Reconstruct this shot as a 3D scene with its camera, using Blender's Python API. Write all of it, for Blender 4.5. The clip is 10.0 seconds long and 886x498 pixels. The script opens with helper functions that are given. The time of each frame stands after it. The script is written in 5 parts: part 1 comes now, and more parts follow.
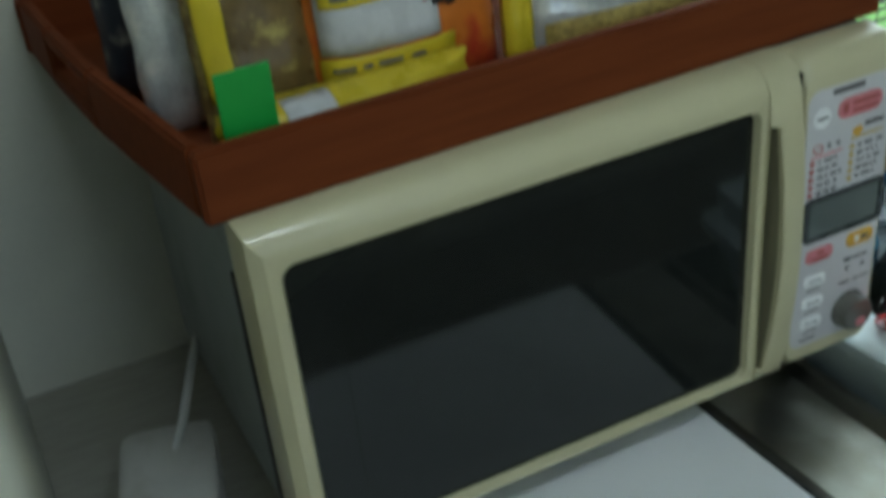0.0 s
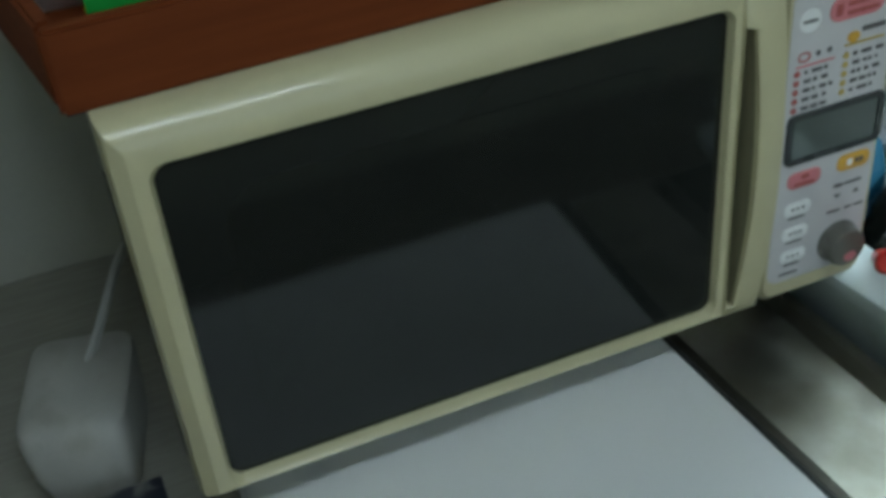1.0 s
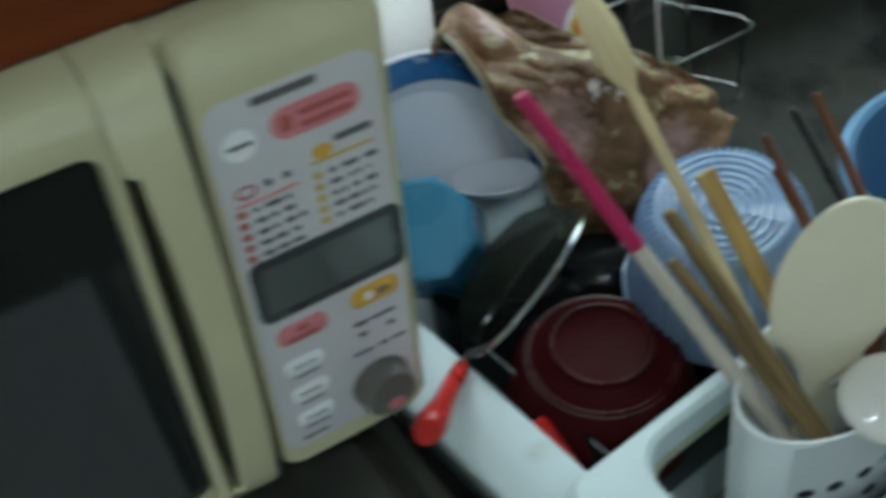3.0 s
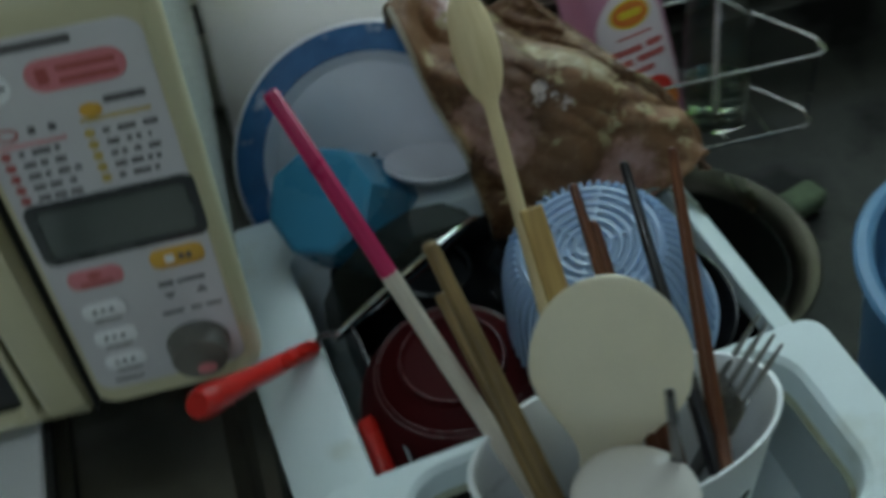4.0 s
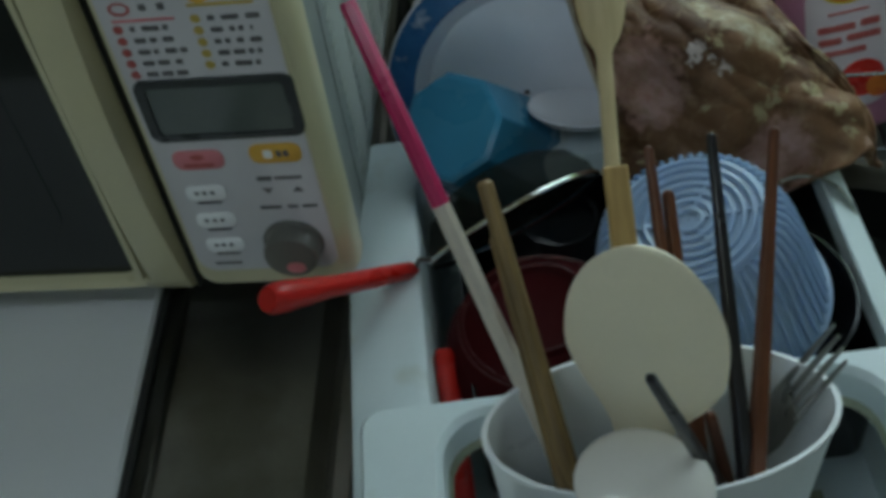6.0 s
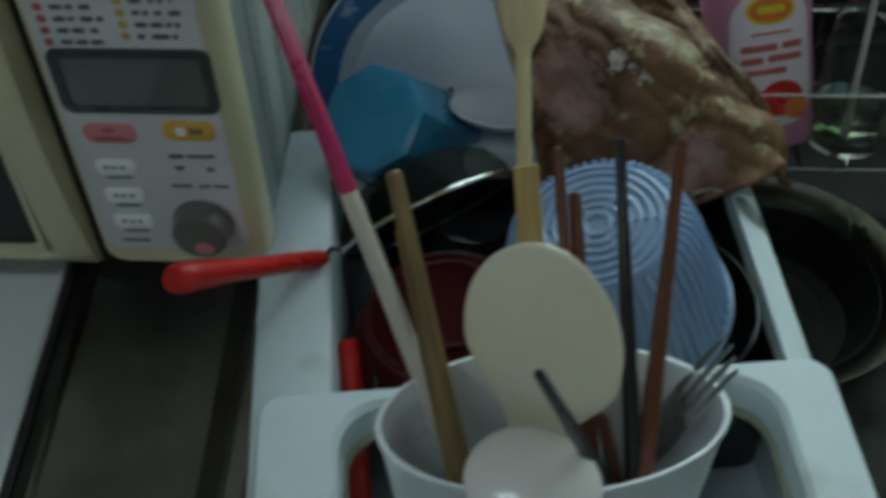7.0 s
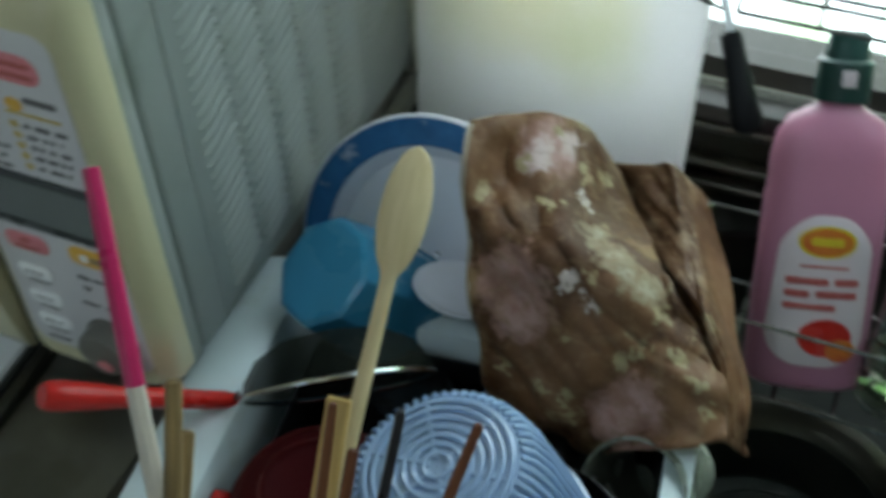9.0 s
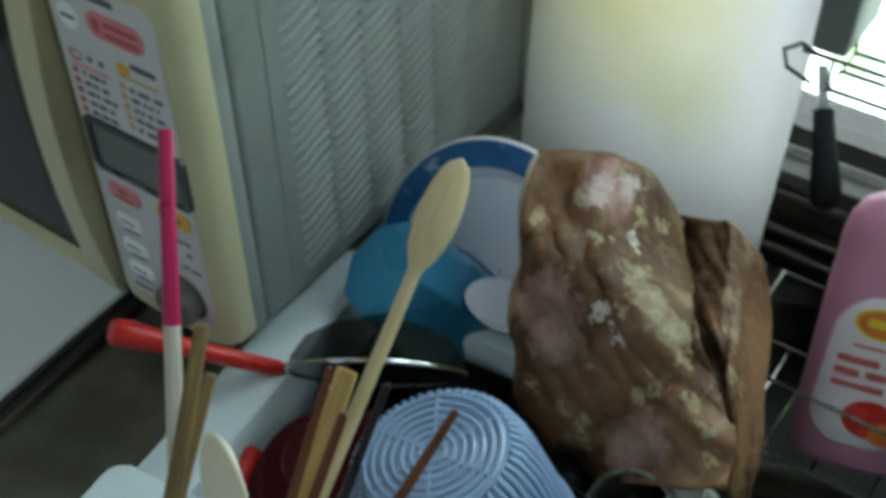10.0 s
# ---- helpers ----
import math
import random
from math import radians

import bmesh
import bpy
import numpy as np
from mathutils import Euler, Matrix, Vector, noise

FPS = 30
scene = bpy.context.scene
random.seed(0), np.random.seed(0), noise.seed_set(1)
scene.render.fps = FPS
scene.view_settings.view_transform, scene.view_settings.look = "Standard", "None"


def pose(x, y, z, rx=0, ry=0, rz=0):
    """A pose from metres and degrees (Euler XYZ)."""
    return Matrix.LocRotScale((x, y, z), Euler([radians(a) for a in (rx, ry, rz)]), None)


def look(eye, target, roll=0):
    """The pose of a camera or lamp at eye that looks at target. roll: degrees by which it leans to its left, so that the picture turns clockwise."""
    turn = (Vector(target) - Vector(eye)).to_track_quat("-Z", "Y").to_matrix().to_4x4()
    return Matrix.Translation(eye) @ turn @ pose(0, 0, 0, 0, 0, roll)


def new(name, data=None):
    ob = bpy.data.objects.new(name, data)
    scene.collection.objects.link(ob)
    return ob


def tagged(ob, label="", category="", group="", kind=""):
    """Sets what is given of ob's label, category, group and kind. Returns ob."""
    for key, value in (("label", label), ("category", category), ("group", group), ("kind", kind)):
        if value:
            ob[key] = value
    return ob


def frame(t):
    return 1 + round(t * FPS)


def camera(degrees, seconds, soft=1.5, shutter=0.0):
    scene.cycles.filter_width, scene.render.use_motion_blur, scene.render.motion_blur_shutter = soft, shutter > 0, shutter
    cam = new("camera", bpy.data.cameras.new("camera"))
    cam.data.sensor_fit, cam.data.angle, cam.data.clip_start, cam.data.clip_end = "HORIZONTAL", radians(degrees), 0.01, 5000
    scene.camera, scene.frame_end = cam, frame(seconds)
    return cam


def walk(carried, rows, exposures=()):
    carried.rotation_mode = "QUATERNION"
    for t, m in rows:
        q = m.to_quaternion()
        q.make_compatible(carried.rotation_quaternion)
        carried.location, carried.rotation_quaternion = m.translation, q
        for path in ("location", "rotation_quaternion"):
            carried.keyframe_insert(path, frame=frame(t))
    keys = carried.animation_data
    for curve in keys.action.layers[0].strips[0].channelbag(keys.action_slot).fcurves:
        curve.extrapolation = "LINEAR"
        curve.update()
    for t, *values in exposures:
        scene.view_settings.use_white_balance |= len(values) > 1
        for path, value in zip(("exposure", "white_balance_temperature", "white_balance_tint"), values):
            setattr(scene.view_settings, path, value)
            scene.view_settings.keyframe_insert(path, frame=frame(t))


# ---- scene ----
cam = camera(42.3, 10.0, soft=4.2, shutter=0.8)
PATH = [
    (0, (-0.119, -0.557, 0.61), (0.567, 1.011, -0.425), -6.0),
    (0.5, (-0.098, -0.547, 0.583), (0.509, 0.996, -0.536), -6.2),
    (0.6, (-0.064, -0.534, 0.573), (0.497, 1.019, -0.556), -6.0),
    (1, (-0.013, -0.524, 0.555), (0.534, 1.014, -0.6), -5.8),
    (1.5, (0.033, -0.484, 0.553), (0.587, 1.079, -0.564), -6.4),
    (2, (0.127, -0.43, 0.547), (0.817, 1.075, -0.576), -6.0),
    (2.1, (0.149, -0.447, 0.549), (0.776, 1.089, -0.563), -6.7),
    (2.2, (0.185, -0.431, 0.545), (0.769, 1.104, -0.593), -7.8),
    (2.5, (0.234, -0.404, 0.54), (0.839, 1.072, -0.663), -7.9),
    (2.8, (0.285, -0.373, 0.545), (0.926, 0.95, -0.811), -5.6),
    (3, (0.316, -0.365, 0.532), (0.994, 0.904, -0.858), -5.4),
    (4.3, (0.572, -0.42, 0.52), (0.612, 0.92, -0.965), -6.0),
    (4.4, (0.581, -0.404, 0.513), (0.569, 0.901, -1.003), -6.0),
    (4.5, (0.588, -0.406, 0.509), (0.537, 0.895, -1.009), -6.6),
    (5, (0.605, -0.409, 0.505), (0.38, 0.855, -1.028), -10.8),
    (5.5, (0.613, -0.41, 0.505), (0.362, 0.903, -0.983), -10.6),
    (5.7, (0.614, -0.412, 0.507), (0.356, 0.922, -0.961), -11.0),
    (6.8, (0.618, -0.421, 0.504), (0.472, 0.923, -0.97), -3.5),
    (7, (0.625, -0.418, 0.503), (0.5, 0.929, -0.971), -2.7),
    (7.5, (0.656, -0.396, 0.505), (0.577, 0.956, -0.967), -1.4),
    (8, (0.716, -0.358, 0.51), (0.652, 0.981, -0.975), 2.5),
    (8.3, (0.747, -0.332, 0.521), (0.535, 1.002, -0.954), 2.0),
    (8.5, (0.768, -0.314, 0.527), (0.447, 1.035, -0.914), 0.4),
    (9, (0.789, -0.298, 0.54), (0.207, 0.974, -0.89), -2.3),
    (9.5, (0.839, -0.303, 0.556), (0.102, 0.904, -0.858), -0.9),
    (10, (0.865, -0.307, 0.558), (0.011, 0.873, -0.813), -0.7),
]
walk(cam, [(t, look(eye, target, roll)) for t, eye, target, roll in PATH],
     [(0, 0.35), (1.0, 0.35), (2.0, 0.4), (2.5, 0.35), (3.0, 0.25), (4.3, -0.72), (4.9, -0.62), (5.5, -0.65), (7.5, -0.75), (8.1, -0.65), (8.6, -0.35), (9.0, -0.15), (10.0, -0.2)])

# ---- world and light ----
world = bpy.data.worlds.new("sky")
scene.world = world
world.use_nodes = True
wn = world.node_tree
sky = wn.nodes.new("ShaderNodeTexSky")
sky.sky_type, sky.sun_disc = "NISHITA", False
sky.sun_elevation, sky.sun_rotation = radians(38), radians(20)
wn.links.new(sky.outputs[0], wn.nodes["Background"].inputs[0])
wn.nodes["Background"].inputs[1].default_value = 0.10


def area(name, m, sx, sy, power, colour):
    data = bpy.data.lights.new(name, "AREA")
    data.shape, data.size, data.size_y, data.energy, data.color = "RECTANGLE", sx, sy, power, colour
    ob = new(name, data)
    ob.matrix_world = m
    return ob


WIN_POWER, ROOM_POWER, LAMP_POWER = 4.8, 1.3, 5.3
area("kitchen_window_light", look((1.02, 0.405, 0.53), (0.85, -1.0, -0.35)), 0.92, 0.46, WIN_POWER, (0.74, 0.95, 1.06))
# fill for front faces, added at an assumed window behind the camera
area("room_fill_light", look((0.45, -1.79, 0.75), (0.4, 0.0, 0.3)), 1.1, 0.8, ROOM_POWER, (0.75, 0.95, 1.06))
area("ceiling_light", look((0.15, -0.95, 1.50), (0.15, -0.90, 0.0)), 0.6, 0.12, LAMP_POWER, (0.77, 0.95, 1.06))

# ---- materials ----


def mat(name, colour, rough=0.5, metal=0.0, vary=0.12, scale=40.0, fine=400.0, bump=0.15, spec=0.5, coat=0.0, tint=None, amount=0.0, tscale=12.0, edge=0.12, rand=0.0, trans=0.0, ior=1.45, sss=0.0, spots=()):
    """Procedural surface: broad mottling, fine grain, an optional second colour in patches, fine relief."""
    m = bpy.data.materials.new(name)
    m.use_nodes = True
    nt = m.node_tree
    b = nt.nodes["Principled BSDF"]
    N, L = nt.nodes.new, nt.links.new
    co = N("ShaderNodeTexCoord")
    big, small = N("ShaderNodeTexNoise"), N("ShaderNodeTexNoise")
    big.inputs["Scale"].default_value, big.inputs["Detail"].default_value = scale, 5
    small.inputs["Scale"].default_value, small.inputs["Detail"].default_value = fine, 3
    L(co.outputs["Object"], big.inputs["Vector"])
    L(co.outputs["Object"], small.inputs["Vector"])
    add = N("ShaderNodeMath")
    add.operation = "ADD"
    L(big.outputs["Fac"], add.inputs[0])
    half = N("ShaderNodeMath")
    half.operation = "MULTIPLY"
    half.inputs[1].default_value = 0.4
    L(small.outputs["Fac"], half.inputs[0])
    L(half.outputs[0], add.inputs[1])
    ramp = N("ShaderNodeMapRange")
    ramp.inputs[1].default_value, ramp.inputs[2].default_value = 0.4, 1.0
    ramp.inputs[3].default_value, ramp.inputs[4].default_value = 1 - vary, 1 + vary
    L(add.outputs[0], ramp.inputs[0])
    value = ramp.outputs[0]
    if rand:
        info = N("ShaderNodeObjectInfo")
        rr = N("ShaderNodeMapRange")
        rr.inputs[3].default_value, rr.inputs[4].default_value = 1 - rand, 1 + rand
        L(info.outputs["Random"], rr.inputs[0])
        mul = N("ShaderNodeMath")
        mul.operation = "MULTIPLY"
        L(value, mul.inputs[0])
        L(rr.outputs[0], mul.inputs[1])
        value = mul.outputs[0]
    base = N("ShaderNodeRGB")
    base.outputs[0].default_value = (*colour, 1)
    out = base.outputs[0]
    if tint:
        patch = N("ShaderNodeTexNoise")
        patch.inputs["Scale"].default_value, patch.inputs["Detail"].default_value = tscale, 4
        L(co.outputs["Object"], patch.inputs["Vector"])
        pr = N("ShaderNodeMapRange")
        pr.inputs[1].default_value, pr.inputs[2].default_value = 0.62 - amount * 0.3, 0.62 - amount * 0.3 + edge
        L(patch.outputs["Fac"], pr.inputs[0])
        mix = N("ShaderNodeMix")
        mix.data_type = "RGBA"
        L(pr.outputs[0], mix.inputs["Factor"])
        L(out, mix.inputs["A"])
        mix.inputs["B"].default_value = (*tint, 1)
        out = mix.outputs["Result"]
    for centre, r0, r1, colour2 in spots:
        gap = N("ShaderNodeVectorMath")
        gap.operation = "DISTANCE"
        L(co.outputs["Object"], gap.inputs[0])
        gap.inputs[1].default_value = centre
        wob = N("ShaderNodeMath")
        wob.operation = "MULTIPLY_ADD"
        L(big.outputs["Fac"], wob.inputs[0])
        wob.inputs[1].default_value = r1 * 0.9
        L(gap.outputs["Value"], wob.inputs[2])
        fall = N("ShaderNodeMapRange")
        fall.inputs[1].default_value, fall.inputs[2].default_value = r0, r1 * 1.45
        fall.inputs[3].default_value, fall.inputs[4].default_value = 1, 0
        L(wob.outputs[0], fall.inputs[0])
        mix = N("ShaderNodeMix")
        mix.data_type = "RGBA"
        L(fall.outputs[0], mix.inputs["Factor"])
        L(out, mix.inputs["A"])
        mix.inputs["B"].default_value = (*colour2, 1)
        out = mix.outputs["Result"]
    sc = N("ShaderNodeVectorMath")
    sc.operation = "SCALE"
    L(out, sc.inputs[0])
    L(value, sc.inputs["Scale"])
    L(sc.outputs[0], b.inputs["Base Color"])
    b.inputs["Metallic"].default_value = metal
    rg = N("ShaderNodeMapRange")
    rg.inputs[1].default_value, rg.inputs[2].default_value = 0.3, 0.7
    rg.inputs[3].default_value, rg.inputs[4].default_value = max(0.02, rough * 0.85), min(1, rough * 1.18)
    L(big.outputs["Fac"], rg.inputs[0])
    L(rg.outputs[0], b.inputs["Roughness"])
    b.inputs["Specular IOR Level"].default_value = spec
    b.inputs["Coat Weight"].default_value = coat
    b.inputs["Transmission Weight"].default_value = trans
    b.inputs["IOR"].default_value = ior
    b.inputs["Subsurface Weight"].default_value = sss
    if sss:
        b.inputs["Subsurface Radius"].default_value = (0.004, 0.004, 0.004)
    if bump:
        bp = N("ShaderNodeBump")
        bp.inputs["Strength"].default_value, bp.inputs["Distance"].default_value = bump, 0.0006
        L(add.outputs[0], bp.inputs["Height"])
        L(bp.outputs[0], b.inputs["Normal"])
    return m


def wood(name, dark, light, stretch=(6, 60, 60), rough=0.5, bump=0.25, spec=0.4):
    """Grain running along local x."""
    m = bpy.data.materials.new(name)
    m.use_nodes = True
    nt = m.node_tree
    b = nt.nodes["Principled BSDF"]
    N, L = nt.nodes.new, nt.links.new
    co, mp, nz = N("ShaderNodeTexCoord"), N("ShaderNodeMapping"), N("ShaderNodeTexNoise")
    mp.inputs["Scale"].default_value = stretch
    nz.inputs["Scale"].default_value, nz.inputs["Detail"].default_value = 4, 8
    L(co.outputs["Object"], mp.inputs[0])
    L(mp.outputs[0], nz.inputs["Vector"])
    mix = N("ShaderNodeMix")
    mix.data_type = "RGBA"
    mr = N("ShaderNodeMapRange")
    mr.inputs[1].default_value, mr.inputs[2].default_value = 0.3, 0.7
    L(nz.outputs["Fac"], mr.inputs[0])
    L(mr.outputs[0], mix.inputs["Factor"])
    mix.inputs["A"].default_value, mix.inputs["B"].default_value = (*dark, 1), (*light, 1)
    L(mix.outputs["Result"], b.inputs["Base Color"])
    b.inputs["Roughness"].default_value = rough
    b.inputs["Specular IOR Level"].default_value = spec
    bp = N("ShaderNodeBump")
    bp.inputs["Strength"].default_value, bp.inputs["Distance"].default_value = bump, 0.0005
    L(nz.outputs["Fac"], bp.inputs["Height"])
    L(bp.outputs[0], b.inputs["Normal"])
    return m


def floral(name):
    """Brown cloth printed with pink blooms and cream petals."""
    m = bpy.data.materials.new(name)
    m.use_nodes = True
    nt = m.node_tree
    b = nt.nodes["Principled BSDF"]
    N, L = nt.nodes.new, nt.links.new
    co = N("ShaderNodeTexCoord")
    warp = N("ShaderNodeTexNoise")
    warp.inputs["Scale"].default_value, warp.inputs["Detail"].default_value = 45, 3
    L(co.outputs["Object"], warp.inputs["Vector"])
    wv = N("ShaderNodeVectorMath")
    wv.operation = "MULTIPLY_ADD"
    wv.inputs[1].default_value = (0.020, 0.020, 0.020)
    L(warp.outputs["Color"], wv.inputs[0])
    warp2 = N("ShaderNodeTexNoise")
    warp2.inputs["Scale"].default_value, warp2.inputs["Detail"].default_value = 190, 2
    L(co.outputs["Object"], warp2.inputs["Vector"])
    wv2 = N("ShaderNodeVectorMath")
    wv2.operation = "MULTIPLY_ADD"
    wv2.inputs[1].default_value = (0.020, 0.020, 0.020)
    L(warp2.outputs["Color"], wv2.inputs[0])
    L(co.outputs["Object"], wv2.inputs[2])
    L(wv2.outputs[0], wv.inputs[2])

    def cells(scale, lo, hi, rnd=1.0):
        v = N("ShaderNodeTexVoronoi")
        v.inputs["Scale"].default_value, v.inputs["Randomness"].default_value = scale, rnd
        L(wv.outputs[0], v.inputs["Vector"])
        r = N("ShaderNodeMapRange")
        r.inputs[1].default_value, r.inputs[2].default_value = lo, hi
        r.inputs[3].default_value, r.inputs[4].default_value = 1, 0
        L(v.outputs["Distance"], r.inputs[0])
        return r.outputs[0]

    base = N("ShaderNodeMix")
    base.data_type = "RGBA"
    base.inputs["A"].default_value, base.inputs["B"].default_value = (0.062, 0.023, 0.008, 1), (0.135, 0.058, 0.022, 1)
    nz = N("ShaderNodeTexNoise")
    nz.inputs["Scale"].default_value, nz.inputs["Detail"].default_value = 28, 6
    L(wv.outputs[0], nz.inputs["Vector"])
    L(nz.outputs["Fac"], base.inputs["Factor"])
    out = base.outputs["Result"]
    patch = N("ShaderNodeTexNoise")
    patch.inputs["Scale"].default_value, patch.inputs["Detail"].default_value = 16, 2
    L(co.outputs["Object"], patch.inputs["Vector"])

    def sparse(fac, lo, hi):
        """Keep a print only where a slow noise is high."""
        r, m2 = N("ShaderNodeMapRange"), N("ShaderNodeMath")
        r.inputs[1].default_value, r.inputs[2].default_value = lo, hi
        L(patch.outputs["Fac"], r.inputs[0])
        m2.operation = "MULTIPLY"
        L(fac, m2.inputs[0])
        L(r.outputs[0], m2.inputs[1])
        return m2.outputs[0]

    def bloom(centre, lo, hi):
        d, r = N("ShaderNodeVectorMath"), N("ShaderNodeMapRange")
        d.operation = "DISTANCE"
        L(wv.outputs[0], d.inputs[0])
        d.inputs[1].default_value = [q + 0.020 for q in centre]
        r.inputs[1].default_value, r.inputs[2].default_value, r.inputs[3].default_value, r.inputs[4].default_value = lo, hi, 1, 0
        L(d.outputs["Value"], r.inputs[0])
        return r.outputs[0]

    prints = [(sparse(cells(30, 0.16, 0.34), 0.38, 0.56), (0.25, 0.15, 0.065)), (cells(11, 0.30, 0.46), (0.19, 0.092, 0.042))]
    for c in ((0.648, 0.165, 0.129), (0.650, 0.094, 0.092), (0.728, 0.070, 0.047), (0.657, 0.088, 0.077), (0.720, 0.068, 0.033)):
        prints += [(bloom(c, 0.016, 0.0215), (0.36, 0.195, 0.150)), (bloom(c, 0.008, 0.0150), (0.50, 0.305, 0.260)), (bloom(c, 0.003, 0.006), (0.44, 0.23, 0.20))]
    for c in ((0.641, 0.148, 0.131), (0.654, 0.175, 0.122), (0.645, 0.156, 0.131)):
        prints += [(bloom(c, 0.005, 0.0105), (0.60, 0.46, 0.43))]
    for c in ((0.623, 0.126, 0.118), (0.657, 0.130, 0.115), (0.668, 0.168, 0.110), (0.674, 0.180, 0.099), (0.654, 0.076, 0.041), (0.676, 0.067, 0.042), (0.692, 0.067, 0.040), (0.694, 0.064, 0.029), (0.725, 0.088, 0.074), (0.745, 0.085, 0.076), (0.757, 0.079, 0.069), (0.764, 0.071, 0.057), (0.717, 0.084, 0.067), (0.690, 0.098, 0.105), (0.729, 0.100, 0.088)):
        prints += [(bloom(c, 0.0035, 0.0065), (0.40, 0.33, 0.18))]
    for c in ((0.678, 0.096, 0.100), (0.692, 0.092, 0.094), (0.672, 0.148, 0.108)):
        prints += [(bloom(c, 0.0045, 0.0065), (0.62, 0.52, 0.48))]
    for c in ((0.686, 0.124, 0.106), (0.700, 0.113, 0.110), (0.711, 0.106, 0.106), (0.720, 0.106, 0.098)):
        prints += [(bloom(c, 0.008, 0.0125), (0.29, 0.225, 0.135)), (bloom(c, 0.003, 0.0055), (0.42, 0.36, 0.25))]
    for c in ((0.699, 0.181, 0.072), (0.725, 0.170, 0.081), (0.742, 0.144, 0.080), (0.719, 0.218, 0.077), (0.754, 0.108, 0.072)):
        prints += [(bloom(c, 0.005, 0.0105), (0.27, 0.175, 0.105))]
    prints += [(sparse(cells(40, 0.15, 0.25), 0.46, 0.54), (0.38, 0.31, 0.17))]
    for fac, colour in prints:
        mx = N("ShaderNodeMix")
        mx.data_type = "RGBA"
        L(fac, mx.inputs["Factor"])
        L(out, mx.inputs["A"])
        mx.inputs["B"].default_value = (*colour, 1)
        out = mx.outputs["Result"]
    st = N("ShaderNodeTexNoise")
    st.inputs["Scale"].default_value, st.inputs["Detail"].default_value, st.inputs["Distortion"].default_value = 120, 6, 1.2
    L(co.outputs["Object"], st.inputs["Vector"])
    sr = N("ShaderNodeMapRange")
    sr.inputs[1].default_value, sr.inputs[2].default_value, sr.inputs[4].default_value = 0.50, 0.68, 0.55
    L(st.outputs["Fac"], sr.inputs[0])
    mx = N("ShaderNodeMix")
    mx.data_type = "RGBA"
    L(sr.outputs[0], mx.inputs["Factor"])
    L(out, mx.inputs["A"])
    mx.inputs["B"].default_value = (0.29, 0.18, 0.095, 1)
    out = mx.outputs["Result"]
    L(out, b.inputs["Base Color"])
    b.inputs["Roughness"].default_value = 0.5
    b.inputs["Specular IOR Level"].default_value = 0.35
    weave = N("ShaderNodeTexNoise")
    weave.inputs["Scale"].default_value = 700
    L(co.outputs["Object"], weave.inputs["Vector"])
    bp = N("ShaderNodeBump")
    bp.inputs["Strength"].default_value, bp.inputs["Distance"].default_value = 0.5, 0.0008
    crease = N("ShaderNodeTexNoise")
    crease.inputs["Scale"].default_value, crease.inputs["Detail"].default_value, crease.inputs["Distortion"].default_value = 1.0, 4, 0.6
    mp = N("ShaderNodeMapping")
    mp.inputs["Rotation"].default_value = (0, 0.6, -0.7)
    mp.inputs["Scale"].default_value = (32, 85, 85)
    L(co.outputs["Object"], mp.inputs[0])
    L(mp.outputs[0], crease.inputs["Vector"])
    bp2 = N("ShaderNodeBump")
    bp2.inputs["Strength"].default_value, bp2.inputs["Distance"].default_value = 0.40, 0.003
    L(crease.outputs["Fac"], bp2.inputs["Height"])
    L(bp2.outputs[0], bp.inputs["Normal"])
    L(weave.outputs["Fac"], bp.inputs["Height"])
    L(bp.outputs[0], b.inputs["Normal"])
    return m


def let_through(m, amount, colour):
    """Thin plastic that lets light through."""
    nt = m.node_tree
    tr, mx = nt.nodes.new("ShaderNodeBsdfTranslucent"), nt.nodes.new("ShaderNodeMixShader")
    if colour:
        tr.inputs[0].default_value = (*colour, 1)
    else:
        nt.links.new(nt.nodes["Principled BSDF"].inputs["Base Color"].links[0].from_socket, tr.inputs[0])
    mx.inputs[0].default_value = amount
    nt.links.new(nt.nodes["Principled BSDF"].outputs[0], mx.inputs[1])
    nt.links.new(tr.outputs[0], mx.inputs[2])
    nt.links.new(mx.outputs[0], nt.nodes["Material Output"].inputs[0])


def glass(name, colour=(1, 1, 1), rough=0.02, ior=1.45):
    m = bpy.data.materials.new(name)
    m.use_nodes = True
    b = m.node_tree.nodes["Principled BSDF"]
    b.inputs["Base Color"].default_value = (*colour, 1)
    b.inputs["Roughness"].default_value, b.inputs["IOR"].default_value = rough, ior
    b.inputs["Transmission Weight"].default_value = 1
    return m


